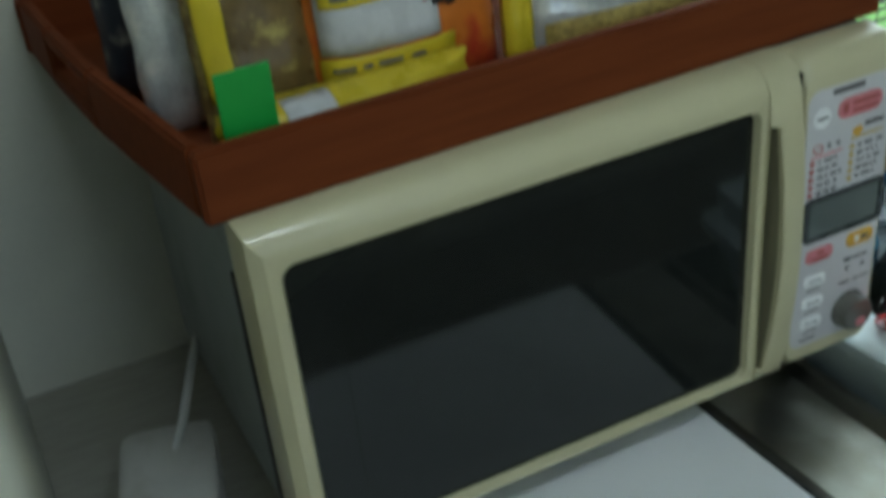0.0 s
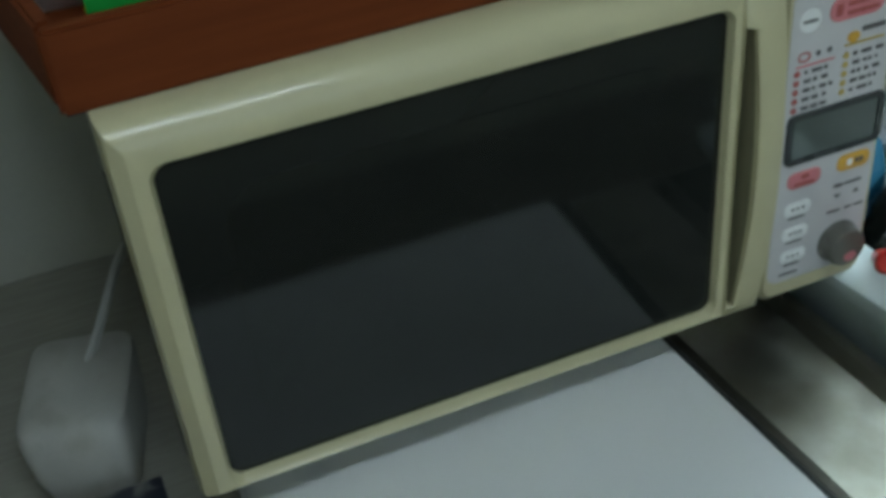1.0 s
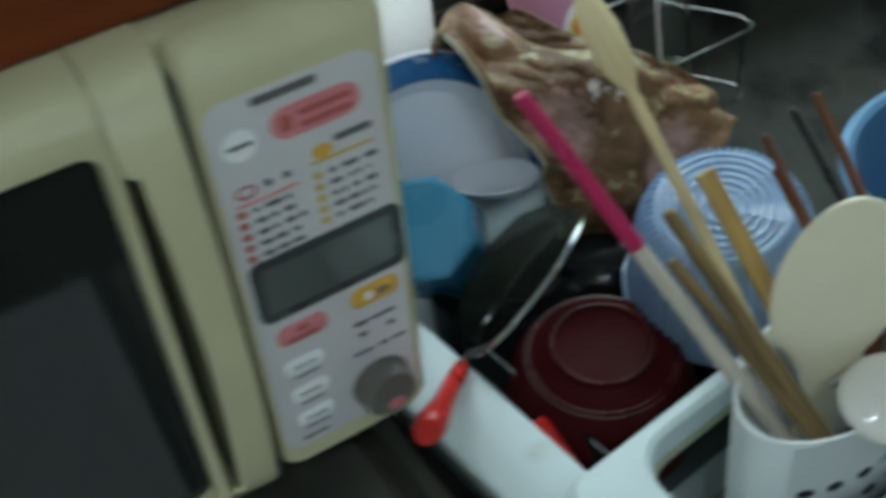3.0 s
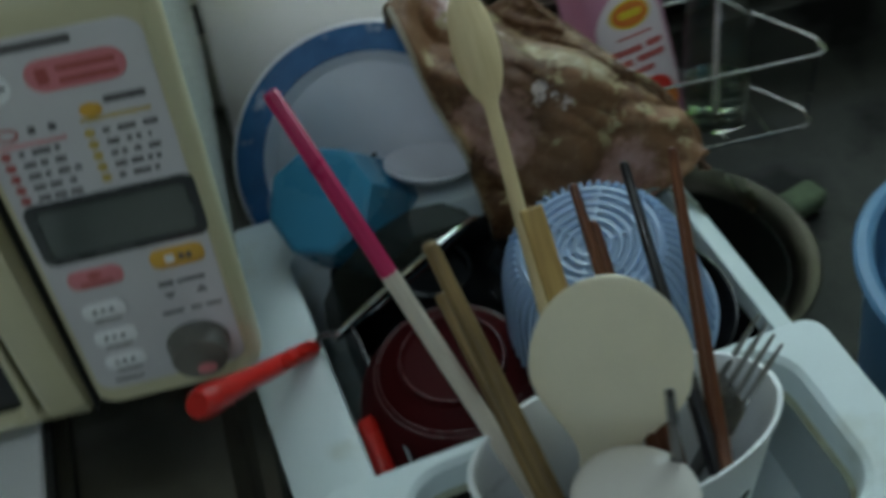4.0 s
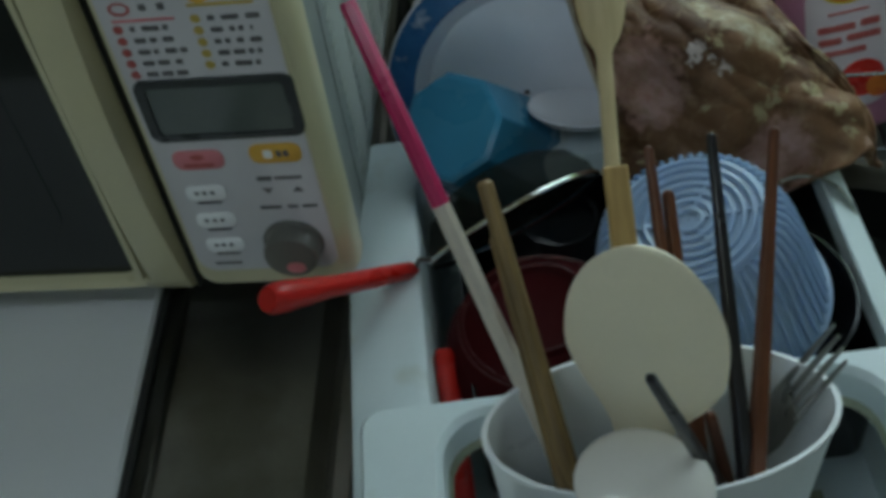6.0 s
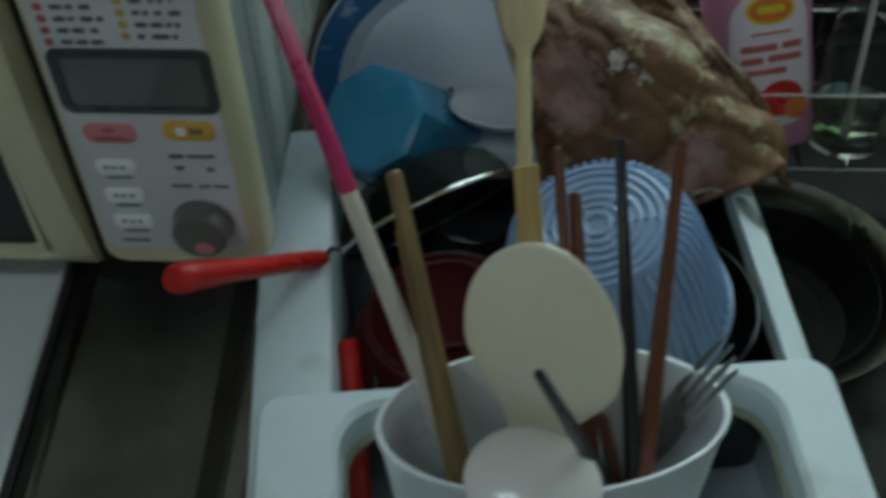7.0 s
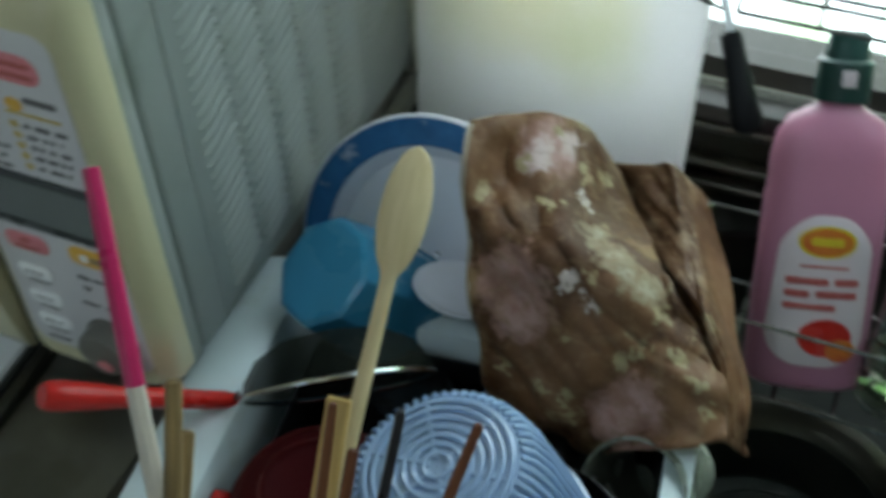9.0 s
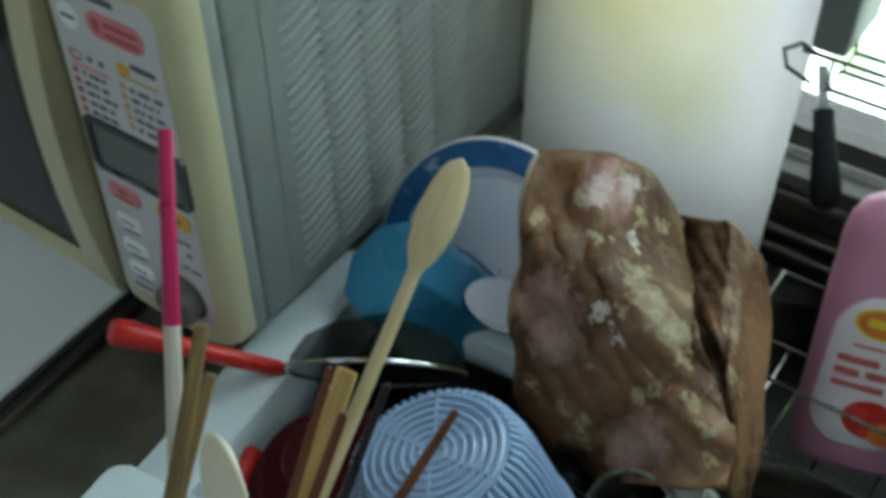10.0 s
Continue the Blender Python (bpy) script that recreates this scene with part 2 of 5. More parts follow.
def outdoors(name, strength):
    """Bright blurred daylight with leaves, beyond the frosted window."""
    m = bpy.data.materials.new(name)
    m.use_nodes = True
    nt = m.node_tree
    nt.nodes.remove(nt.nodes["Principled BSDF"])
    N, L = nt.nodes.new, nt.links.new
    co, nz, em = N("ShaderNodeTexCoord"), N("ShaderNodeTexNoise"), N("ShaderNodeEmission")
    nz.inputs["Scale"].default_value, nz.inputs["Detail"].default_value = 3.2, 2
    L(co.outputs["Object"], nz.inputs["Vector"])
    rp = N("ShaderNodeValToRGB")
    e = rp.color_ramp.elements
    e[0].position, e[0].color = 0.36, (0.05, 0.11, 0.04, 1)
    e[1].position, e[1].color = 0.52, (0.84, 0.96, 1.0, 1)
    mid = e.new(0.42)
    mid.color = (0.22, 0.36, 0.14, 1)
    sep, lean, total = N("ShaderNodeSeparateXYZ"), N("ShaderNodeMapRange"), N("ShaderNodeMath")
    L(co.outputs["Object"], sep.inputs[0])
    L(sep.outputs[0], lean.inputs[0])
    lean.inputs[1].default_value, lean.inputs[2].default_value = 0.6, 1.35
    lean.inputs[3].default_value, lean.inputs[4].default_value = 0.14, -0.28
    L(nz.outputs["Fac"], total.inputs[0])
    L(lean.outputs[0], total.inputs[1])
    L(total.outputs[0], rp.inputs[0])
    L(rp.outputs[0], em.inputs[0])
    em.inputs[1].default_value = strength
    L(em.outputs[0], nt.nodes["Material Output"].inputs[0])
    return m


M = dict(
    cream=mat("cream_plastic", (0.58, 0.53, 0.335), 0.32, vary=0.05, scale=18, bump=0.05, coat=0.3),
    shell=mat("painted_steel_shell", (0.250, 0.274, 0.260), 0.42, vary=0.06, scale=14, bump=0.06, tint=(0.20, 0.225, 0.20), amount=0.15, tscale=18),
    dark_glass=mat("oven_door_glass", (0.011, 0.013, 0.012), 0.07, vary=0.0, scale=4, bump=0.0, spec=0.55),
    glass_border=mat("oven_glass_border", (0.013, 0.015, 0.014), 0.08, vary=0.0, scale=4, bump=0.0, spec=0.55),
    knife_black=mat("black_knife_handle", (0.006, 0.006, 0.007), 0.55, vary=0.2, spec=0.18),
    black=mat("black_rubber", (0.012, 0.012, 0.013), 0.5, vary=0.2),
    sticker=mat("pale_panel_film", (0.61, 0.59, 0.60), 0.38, vary=0.04, bump=0.03),
    bezel=mat("display_bezel", (0.05, 0.055, 0.055), 0.25, vary=0.1, bump=0.0),
    # lcd colour is lightened to hold its reflection
    lcd=mat("lcd_window", (0.095, 0.11, 0.10), 0.12, vary=0.08, scale=30, bump=0.0, spec=0.8),
    pink_print=mat("pink_print", (0.66, 0.22, 0.24), 0.4, bump=0.02),
    orange_print=mat("orange_print", (0.72, 0.40, 0.06), 0.4, bump=0.02),
    yellow_print=mat("yellow_print", (0.55, 0.40, 0.10), 0.4, bump=0.02),
    ink_pale=mat("grey_print", (0.20, 0.20, 0.19), 0.5, vary=0.3),
    ink=mat("dark_ink", (0.13, 0.12, 0.12), 0.5, bump=0.0),
    red_ink=mat("red_ink", (0.45, 0.10, 0.09), 0.5, bump=0.0),
    white_print=mat("white_button", (0.88, 0.88, 0.88), 0.35, vary=0.04, bump=0.02),
    knob=mat("grey_knob_plastic", (0.14, 0.133, 0.115), 0.3, vary=0.08, bump=0.04),
    counter=mat("white_melamine", (0.86, 0.87, 0.88), 0.32, vary=0.03, scale=6, bump=0.04),
    edge=mat("dark_seal", (0.03, 0.03, 0.028), 0.5),
    steel=mat("stainless_steel", (0.36, 0.345, 0.30), 0.40, 1.0, vary=0.18, scale=22, fine=700, tint=(0.27, 0.255, 0.215), amount=0.4, tscale=10, bump=0.08),
    dull_steel=mat("dull_splashback_steel", (0.105, 0.099, 0.083), 0.42, 1.0, vary=0.3, scale=16, tint=(0.10, 0.10, 0.09), amount=0.4, tscale=9, bump=0.1),
    # sink steel is coloured near black in place of the bowl's shade
    shaded_sink_steel=mat("shade_darkened_sink_steel", (0.055, 0.056, 0.046), 0.42, 0.0, spec=0.15, vary=0.3, scale=18, tint=(0.012, 0.012, 0.010), amount=0.4, tscale=9, bump=0.1),
    ledge_steel=mat("brownish_ledge_steel", (0.14, 0.130, 0.107), 0.46, 1.0, vary=0.3, scale=16, bump=0.1),
    pan_rim=mat("satin_pan_steel", (0.060, 0.055, 0.044), 0.30, 1.0, vary=0.2, scale=20, bump=0.05),
    # darker copies of the cream plastic, with the slot's shade in the colour
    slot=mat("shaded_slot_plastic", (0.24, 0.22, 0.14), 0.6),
    slot_end=mat("slot_bottom_shade", (0.055, 0.050, 0.034), 0.6),
    fork_steel=mat("dark_fork_steel", (0.30, 0.30, 0.29), 0.3, 1.0, vary=0.2, bump=0.04),
    bright_steel=mat("polished_steel", (0.62, 0.62, 0.60), 0.16, 1.0, vary=0.1, bump=0.02),
    wire=mat("wire_steel", (0.24, 0.235, 0.215), 0.25, 1.0, vary=0.15, bump=0.02),
    dark_wire=mat("dark_coated_wire", (0.06, 0.065, 0.06), 0.4, vary=0.2),
    wall=mat("wall_plaster", (0.58, 0.57, 0.48), 0.85, vary=0.08, scale=5, fine=180, tint=(0.42, 0.42, 0.36), amount=0.25, tscale=3, edge=0.3, bump=0.3),
    ceiling=mat("ceiling_board", (0.6, 0.6, 0.57), 0.9, vary=0.06, scale=4),
    floor=mat("floor_vinyl", (0.16, 0.13, 0.10), 0.5, vary=0.2, scale=6),
    tray=wood("red_brown_tray_wood", (0.135, 0.027, 0.005), (0.175, 0.038, 0.008), (3, 40, 40), 0.72, 0.1, 0.2),
    # grey-brown tone stands for wall colour in shade
    shelf=wood("wall_shade_board", (0.30, 0.29, 0.24), (0.38, 0.365, 0.31), (6, 60, 60), 0.6, 0.2, 0.3),
    rack=mat("white_rack_plastic", (0.60, 0.68, 0.69), 0.38, vary=0.05, scale=20, tint=(0.44, 0.47, 0.40), amount=0.16, tscale=26, edge=0.25, bump=0.06, sss=0.0),
    rack_in=mat("olive_holder_plastic", (0.34, 0.36, 0.26), 0.6, vary=0.2, scale=30, tint=(0.22, 0.21, 0.13), amount=0.5, tscale=30),
    cup=mat("white_cup_plastic", (0.90, 0.93, 0.95), 0.3, vary=0.03, scale=20, bump=0.03),
    paddle=mat("ivory_plastic", (0.93, 0.86, 0.68), 0.4, vary=0.04, scale=30, bump=0.12),
    spoon_white=mat("white_melamine_spoon", (0.92, 0.88, 0.83), 0.18, vary=0.03, bump=0.02, coat=0.4),
    magenta=mat("magenta_lacquer", (0.48, 0.018, 0.10), 0.3, vary=0.08, bump=0.05),
    white_lacquer=mat("cream_lacquer", (0.60, 0.53, 0.44), 0.35, vary=0.08, bump=0.05),
    bamboo=wood("bamboo", (0.36, 0.22, 0.07), (0.56, 0.38, 0.14), (60, 60, 6), 0.5),
    old_bamboo=wood("aged_bamboo", (0.12, 0.075, 0.03), (0.28, 0.18, 0.07), (60, 60, 6), 0.55),
    pale_wood=wood("pale_spoon_wood", (0.58, 0.45, 0.24), (0.70, 0.57, 0.34), (60, 60, 8), 0.55),
    brown_wood=wood("brown_chopstick_wood", (0.09, 0.028, 0.012), (0.17, 0.058, 0.024), (60, 60, 6), 0.4),
    black_wood=mat("black_lacquer", (0.018, 0.016, 0.018), 0.3, vary=0.2),
    lacquer=mat("dark_red_lacquer", (0.050, 0.005, 0.006), 0.5, vary=0.12, scale=30, bump=0.04, spec=0.07),
    # lighter, glossier copy of the lacquer for drawn highlights
    lacquer_gloss=mat("highlight_red_lacquer", (0.075, 0.010, 0.010), 0.28, vary=0.1, bump=0.0, spec=0.4),
    black_bowl=mat("black_ceramic", (0.010, 0.011, 0.012), 0.22, vary=0.2, bump=0.03),
    red=mat("red_handle_plastic", (0.56, 0.022, 0.016), 0.28, vary=0.06, bump=0.04),
    mesh=mat("fine_sieve_mesh", (0.010, 0.012, 0.009), 0.55, 0.0, vary=0.25, scale=60, fine=1500, bump=0.6, spec=0.06),
    blue_cup=mat("blue_melamine", (0.035, 0.205, 0.34), 0.28, vary=0.05, scale=25, bump=0.03),
    plate=mat("white_porcelain", (0.84, 0.85, 0.92), 0.16, vary=0.03, bump=0.02, coat=0.3),
    plate_rim=mat("blue_glazed_rim", (0.030, 0.155, 0.37), 0.18, vary=0.25, scale=60, tint=(0.45, 0.55, 0.70), amount=0.12, tscale=70, bump=0.03),
    basket=mat("pale_blue_plastic", (0.44, 0.59, 0.80), 0.10, coat=1.0, vary=0.05, scale=30, bump=0.03, trans=0.25),
    basin=mat("blue_basin_plastic", (0.095, 0.205, 0.34), 0.4, vary=0.05, scale=14, bump=0.04),
    cloth=floral("brown_floral_cloth"),
    cloth_back=mat("cloth_lining", (0.42, 0.36, 0.28), 0.9, vary=0.15, scale=60),
    board=mat("white_cutting_board", (0.90, 0.88, 0.90), 0.5, vary=0.03, scale=16, bump=0.15, spots=(((-0.030, 0, 0.25), 0.03, 0.12, (0.88, 0.81, 0.50)), ((0.03, 0, 0.17), 0.0, 0.05, (0.74, 0.74, 0.52)))),
    bottle=mat("pink_bottle_plastic", (0.47, 0.19, 0.28), 0.35, vary=0.05, scale=14, bump=0.04, trans=0.0),
    bottle_cap=mat("dark_green_cap", (0.015, 0.055, 0.045), 0.35, vary=0.1),
    label=mat("label_film", (0.70, 0.60, 0.62), 0.35, vary=0.05),
    clear=glass("clear_plastic", (0.93, 0.95, 0.92), 0.06, 1.25),
    cloudy=mat("cloudy_plastic", (0.46, 0.49, 0.40), 0.25, vary=0.08, trans=0.5),
    liquid=glass("pale_green_soap", (0.80, 0.88, 0.72), 0.05, 1.33),
    pump=mat("pink_pump", (0.72, 0.30, 0.40), 0.3),
    sponge=mat("green_net_sponge", (0.10, 0.135, 0.075), 0.9, vary=0.3, scale=160, fine=900, bump=1.0),
    pan=mat("blackened_pan", (0.008, 0.009, 0.007), 0.42, 0.0, spec=0.12, vary=0.3, scale=24, tint=(0.013, 0.013, 0.010), amount=0.25, tscale=16),
    frost=glass("frosted_pane", (0.95, 0.98, 0.97), 0.12, 1.3),
    sash=mat("dark_window_sash", (0.05, 0.045, 0.04), 0.4, vary=0.2),
    outdoors=outdoors("daylight_outside", 5.5),
    bag_white=mat("white_film", (0.60, 0.60, 0.60), 0.28, vary=0.1, scale=60, bump=0.5),
    bag_clear=mat("silver_film", (0.60, 0.60, 0.58), 0.18, 0.4, vary=0.35, scale=45, tint=(0.76, 0.73, 0.67), amount=0.3, tscale=40, bump=1.0),
    bag_brown=mat("brown_snack_film", (0.16, 0.10, 0.035), 0.3, vary=0.4, scale=70, tint=(0.42, 0.33, 0.10), amount=0.3, tscale=50, bump=0.4),
    bag_orange=mat("orange_film", (0.62, 0.17, 0.025), 0.3, vary=0.2, scale=40, tint=(0.5, 0.045, 0.02), amount=0.35, tscale=22, bump=0.3),
    bag_red=mat("red_orange_film", (0.42, 0.055, 0.018), 0.3, vary=0.25, scale=50, tint=(0.62, 0.20, 0.03), amount=0.4, tscale=30, bump=0.3),
    bag_yellow=mat("yellow_film", (0.66, 0.50, 0.03), 0.3, vary=0.12, scale=40, bump=0.3),
    bag_green=mat("bright_green_label", (0.015, 0.36, 0.055), 0.35, vary=0.08, bump=0.1),
    crumbs=mat("crumb_snack", (0.46, 0.34, 0.10), 0.6, vary=0.5, scale=160, bump=0.8),
    off_white=mat("aged_white_plastic", (0.46, 0.45, 0.41), 0.5, vary=0.12, scale=18, tint=(0.36, 0.34, 0.29), amount=0.3, tscale=30, edge=0.25, bump=0.1),
    navy=mat("navy_box", (0.02, 0.025, 0.04), 0.4, vary=0.3, tint=(0.20, 0.20, 0.18), amount=0.2, tscale=40),
    cord=mat("cord_plastic", (0.50, 0.50, 0.47), 0.5),
)



def see_through(m, amount):
    """Open weave: part of the surface is holes."""
    nt = m.node_tree
    tr, mx = nt.nodes.new("ShaderNodeBsdfTransparent"), nt.nodes.new("ShaderNodeMixShader")
    mx.inputs[0].default_value = amount
    nt.links.new(nt.nodes["Principled BSDF"].outputs[0], mx.inputs[1])
    nt.links.new(tr.outputs[0], mx.inputs[2])
    nt.links.new(mx.outputs[0], nt.nodes["Material Output"].inputs[0])


see_through(M["mesh"], 0.42)
let_through(M["board"], 0.65, None)
let_through(M["paddle"], 0.12, None)
let_through(M["basket"], 0.25, (0.45, 0.60, 0.80))

# ---- shapes ----


def finish(name, bm, material, smooth=35):
    me = bpy.data.meshes.new(name)
    bmesh.ops.recalc_face_normals(bm, faces=bm.faces)
    bm.to_mesh(me)
    bm.free()
    me.materials.append(M[material])
    if smooth:
        me.shade_smooth()
        me.set_sharp_from_angle(angle=radians(smooth))
    return me


def part(name, bm, material, parent=None, label="", smooth=35):
    ob = new(name, finish(name, bm, material, smooth))
    if parent:
        ob.parent = parent
    if label:
        ob["label"] = label
    return ob


def thing(name, m, label, category, group=""):
    ob = new(name)
    ob.empty_display_size = 0.02
    ob.matrix_world = m
    return tagged(ob, label, category, group)


def box(lo, hi, bevel=0.0, seg=2, bm=None):
    bm = bm or bmesh.new()
    lo, hi = Vector(lo), Vector(hi)
    g = bmesh.ops.create_cube(bm, size=1, matrix=Matrix.Translation((lo + hi) / 2) @ Matrix.Diagonal((*(hi - lo), 1)))
    if bevel:
        es = list({e for v in g["verts"] for e in v.link_edges})
        bmesh.ops.bevel(bm, geom=es, offset=bevel, segments=seg, affect="EDGES", profile=0.5)
    return bm


def loops(rings, closed_ends=True, wrap=True, bm=None):
    """A skin through rings of points with the same count."""
    bm = bm or bmesh.new()
    vs = [[bm.verts.new(p) for p in r] for r in rings]
    n = len(rings[0])
    for a, b in zip(vs, vs[1:]):
        for i in range(n if wrap else n - 1):
            j = (i + 1) % n
            bm.faces.new((a[i], a[j], b[j], b[i]))
    if closed_ends:
        bm.faces.new(vs[0][::-1])
        bm.faces.new(vs[-1])
    return bm


def lathe(profile, n=40, sx=1.0, sy=1.0, ends=True, bm=None):
    return loops([[(r * sx * math.cos(2 * math.pi * i / n), r * sy * math.sin(2 * math.pi * i / n), z) for i in range(n)] for r, z in profile], ends, True, bm)


def tube(pts, radii, n=10, bm=None, flat=1.0):
    """A round bar through points; flat squeezes it across."""
    pts = [Vector(p) for p in pts]
    if not isinstance(radii, (list, tuple)):
        radii = [radii] * len(pts)
    rings, side = [], None
    for i, p in enumerate(pts):
        d = (pts[min(i + 1, len(pts) - 1)] - pts[max(i - 1, 0)]).normalized()
        ref = side if side is not None else (Vector((1, 0, 0)) if abs(d.x) < 0.9 else Vector((0, 1, 0)))
        u = (ref - d * ref.dot(d)).normalized()
        side = u
        v = d.cross(u)
        rings.append([p + (u * math.cos(2 * math.pi * k / n) + v * math.sin(2 * math.pi * k / n) * flat) * radii[i] for k in range(n)])
    return loops(rings, True, True, bm)


def rrect(x0, x1, z0, z1, r, n=6):
    """Rounded rectangle as (x, z) points."""
    out = []
    for cx, cz, a in ((x1 - r, z1 - r, 0), (x0 + r, z1 - r, 90), (x0 + r, z0 + r, 180), (x1 - r, z0 + r, 270)):
        for k in range(n + 1):
            t = radians(a + 90 * k / n)
            out.append((cx + r * math.cos(t), cz + r * math.sin(t)))
    return out


def front(pts, y):
    return [(x, y, z) for x, z in pts]


def plate_xz(pts, y0, y1, soft=0.0005):
    """A flat piece on a front face: y0 is its outer face."""
    cx = sum(p[0] for p in pts) / len(pts)
    cz = sum(p[1] for p in pts) / len(pts)
    w = max(abs(p[0] - cx) for p in pts)
    k = 1 - soft / max(w, 1e-4)
    inner = [(cx + (x - cx) * k, cz + (z - cz) * k) for x, z in pts]
    return loops([front(pts, y1), front(pts, y0 + soft), front(inner, y0)])


def oval(cx, cz, rx, rz, n=28):
    return [(cx + rx * math.cos(2 * math.pi * i / n), cz + rz * math.sin(2 * math.pi * i / n)) for i in range(n)]


def lens(a, b, roll=0.0):
    """Pose at a whose z axis points to b."""
    a, b = Vector(a), Vector(b)
    return Matrix.Translation(a) @ (b - a).to_track_quat("Z", "Y").to_matrix().to_4x4() @ pose(0, 0, 0, 0, 0, roll)


# ---- setting ----
WALL_X, BACK_Y, TOP = -0.142, 0.40, 1.55


def structure(name, bm, material, label, category, parent=None, smooth=35):
    ob = part(name, bm, material, parent, smooth=smooth)
    return tagged(ob, label, category, kind="structure")


structure("floor", box((-0.3, -1.95, -0.92), (2.3, 0.55, -0.88)), "floor", "brown vinyl kitchen floor, mostly out of sight", "floor")
structure("ceiling", box((-0.3, -1.95, TOP), (2.3, 0.55, TOP + 0.05)), "ceiling", "plain pale kitchen ceiling board", "ceiling")
structure("wall_west", box((WALL_X - 0.1, -1.85, -0.88), (WALL_X, 0.55, TOP)), "wall", "off-white plaster side wall beside the microwave", "wall")
structure("wall_east", box((2.1, -1.85, -0.88), (2.2, 0.55, TOP)), "wall", "off-white plaster wall across the kitchen", "wall")
bm = box((WALL_X, BACK_Y, -0.88), (0.50, BACK_Y + 0.12, TOP))
box((0.50, BACK_Y, -0.88), (1.52, BACK_Y + 0.045, 0.012), bm=bm)
box((0.50, BACK_Y, 0.80), (1.52, BACK_Y + 0.12, TOP), bm=bm)
box((1.52, BACK_Y, -0.88), (2.1, BACK_Y + 0.12, TOP), bm=bm)
structure("wall_north", bm, "wall", "off-white plaster wall with a window over the sink", "wall", smooth=0)
# opening is assumed, made for the added fill light
bm = box((WALL_X, -1.85, -0.88), (-0.5 + 0.05, -1.80, TOP))
box((-0.45, -1.85, -0.88), (0.85, -1.80, 0.3), bm=bm)
box((-0.45, -1.85, 1.2), (0.85, -1.80, TOP), bm=bm)
box((0.85, -1.85, -0.88), (2.1, -1.80, TOP), bm=bm)
structure("wall_south", bm, "wall", "off-white plaster wall with an assumed window opening, out of view", "wall", smooth=0)

window = tagged(new("window_1"), "dark-framed frosted kitchen window over the sink, bright with daylight", "window", kind="structure")
window.matrix_world = pose(0.5, BACK_Y, 0.012)
ring_o, ring_i = rrect(0, 1.02, 0, 0.788, 0.004, 1), rrect(0.022, 0.998, 0.018, 0.768, 0.003, 1)
part("window_frame", loops([front(ring_o, 0.06), front(ring_o, 0.012), front(ring_i, 0.012), front(ring_i, 0.06)], False), "sash", window, "dark brown metal sash")
part("window_sill", box((-0.02, -0.022, -0.016), (1.04, 0.012, 0.0), 0.003), "sash", window, "dark narrow sill")
pane = part("pane", box((0.02, 0.030, 0.016), (1.0, 0.034, 0.770)), "frost", window, "frosted glass pane")
pane.visible_shadow = False
part("mullion", box((0.49, 0.014, 0.018), (0.53, 0.05, 0.768), 0.003), "sash", window)
backdrop = structure("backdrop", box((-1.2, 1.30, -1.0), (3.4, 1.32, 2.0)), "outdoors", "blurred bright daylight and leaves outside the window", "backdrop")

# splashback with pressed ledges
bm = box((0.50, BACK_Y - 0.008, -0.30), (1.60, BACK_Y - 0.001, -0.005))
splash = structure("splashback", bm, "dull_steel", "dull stainless splashback with pressed horizontal ledges", "splashback")
for z in (-0.010, -0.046, -0.066):
    part("ledge", box((0.50, BACK_Y - 0.022, z - 0.004), (1.60, BACK_Y - 0.0085, z + 0.004), 0.003, 3), "ledge_steel", splash)

# white worktop with a dark sealed edge
def seam_x(y, off=0.0):
    """The worktop's edge runs a little askew to the oven."""
    return 0.3555 + off - 0.05 * y


Y_FRONT, Y_BACK = -0.25, BACK_Y - 0.009


def askew(a, b, z0, z1):
    """A bar along the worktop's edge, between two offsets from it."""
    return loops([[(seam_x(y, a), y, z0), (seam_x(y, b), y, z0), (seam_x(y, b), y, z1 - 0.001), (seam_x(y, b - 0.001), y, z1), (seam_x(y, a + 0.001), y, z1), (seam_x(y, a), y, z1 - 0.001)] for y in (Y_FRONT, Y_BACK)])


worktop = structure("worktop", loops([[(0.026, y, -0.040), (seam_x(y), y, -0.040), (seam_x(y), y, -0.010), (seam_x(y, -0.002), y, -0.008), (0.028, y, -0.008), (0.026, y, -0.010)] for y in (Y_FRONT, Y_BACK)]), "counter", "white melamine worktop under the microwave", "worktop")
part("edge_strip", askew(0.0005, 0.0055, -0.040, -0.010), "edge", worktop, "black rubber edge strip")
part("base_cabinet", box((WALL_X + 0.02, -0.22, -0.88), (0.352, BACK_Y - 0.002, -0.041)), "counter", worktop)

# assumed board; its colour carries the shade beside the oven
structure("side_filler", box((WALL_X, -0.25, -0.040), (0.0255, BACK_Y - 0.001, -0.030), 0.001), "shelf", "assumed board between worktop and wall, toned like the wall in shade", "shelf")

# stainless counter: rim, recessed drainer and sink bowl
SINK = (0.680, 1.30, -0.21, 0.366, -0.20)
sink = structure("sink_counter", askew(0.006, 0.015, -0.045, -0.012), "dull_steel", "stained stainless steel sink counter with a deep bowl", "sink")
bm = bmesh.new()
deep = [(0.480, -0.0285), (0.482, -0.032), (0.484, -0.085), (0.490, -0.090), (0.672, -0.092)]
prof = [(0.366, -0.020), (0.372, -0.021), (0.440, -0.024), (0.452, -0.022), (0.456, -0.030), (0.460, -0.036), (0.464, -0.030), (0.468, -0.022), (0.477, -0.022), (0.480, -0.028)]
loops([[(x + 0.0045 - 0.05 * y * max(0.0, 1 - (x - 0.366) / 0.30), y, z) for x, z in prof] for y in (Y_FRONT, Y_BACK)], False, False, bm)
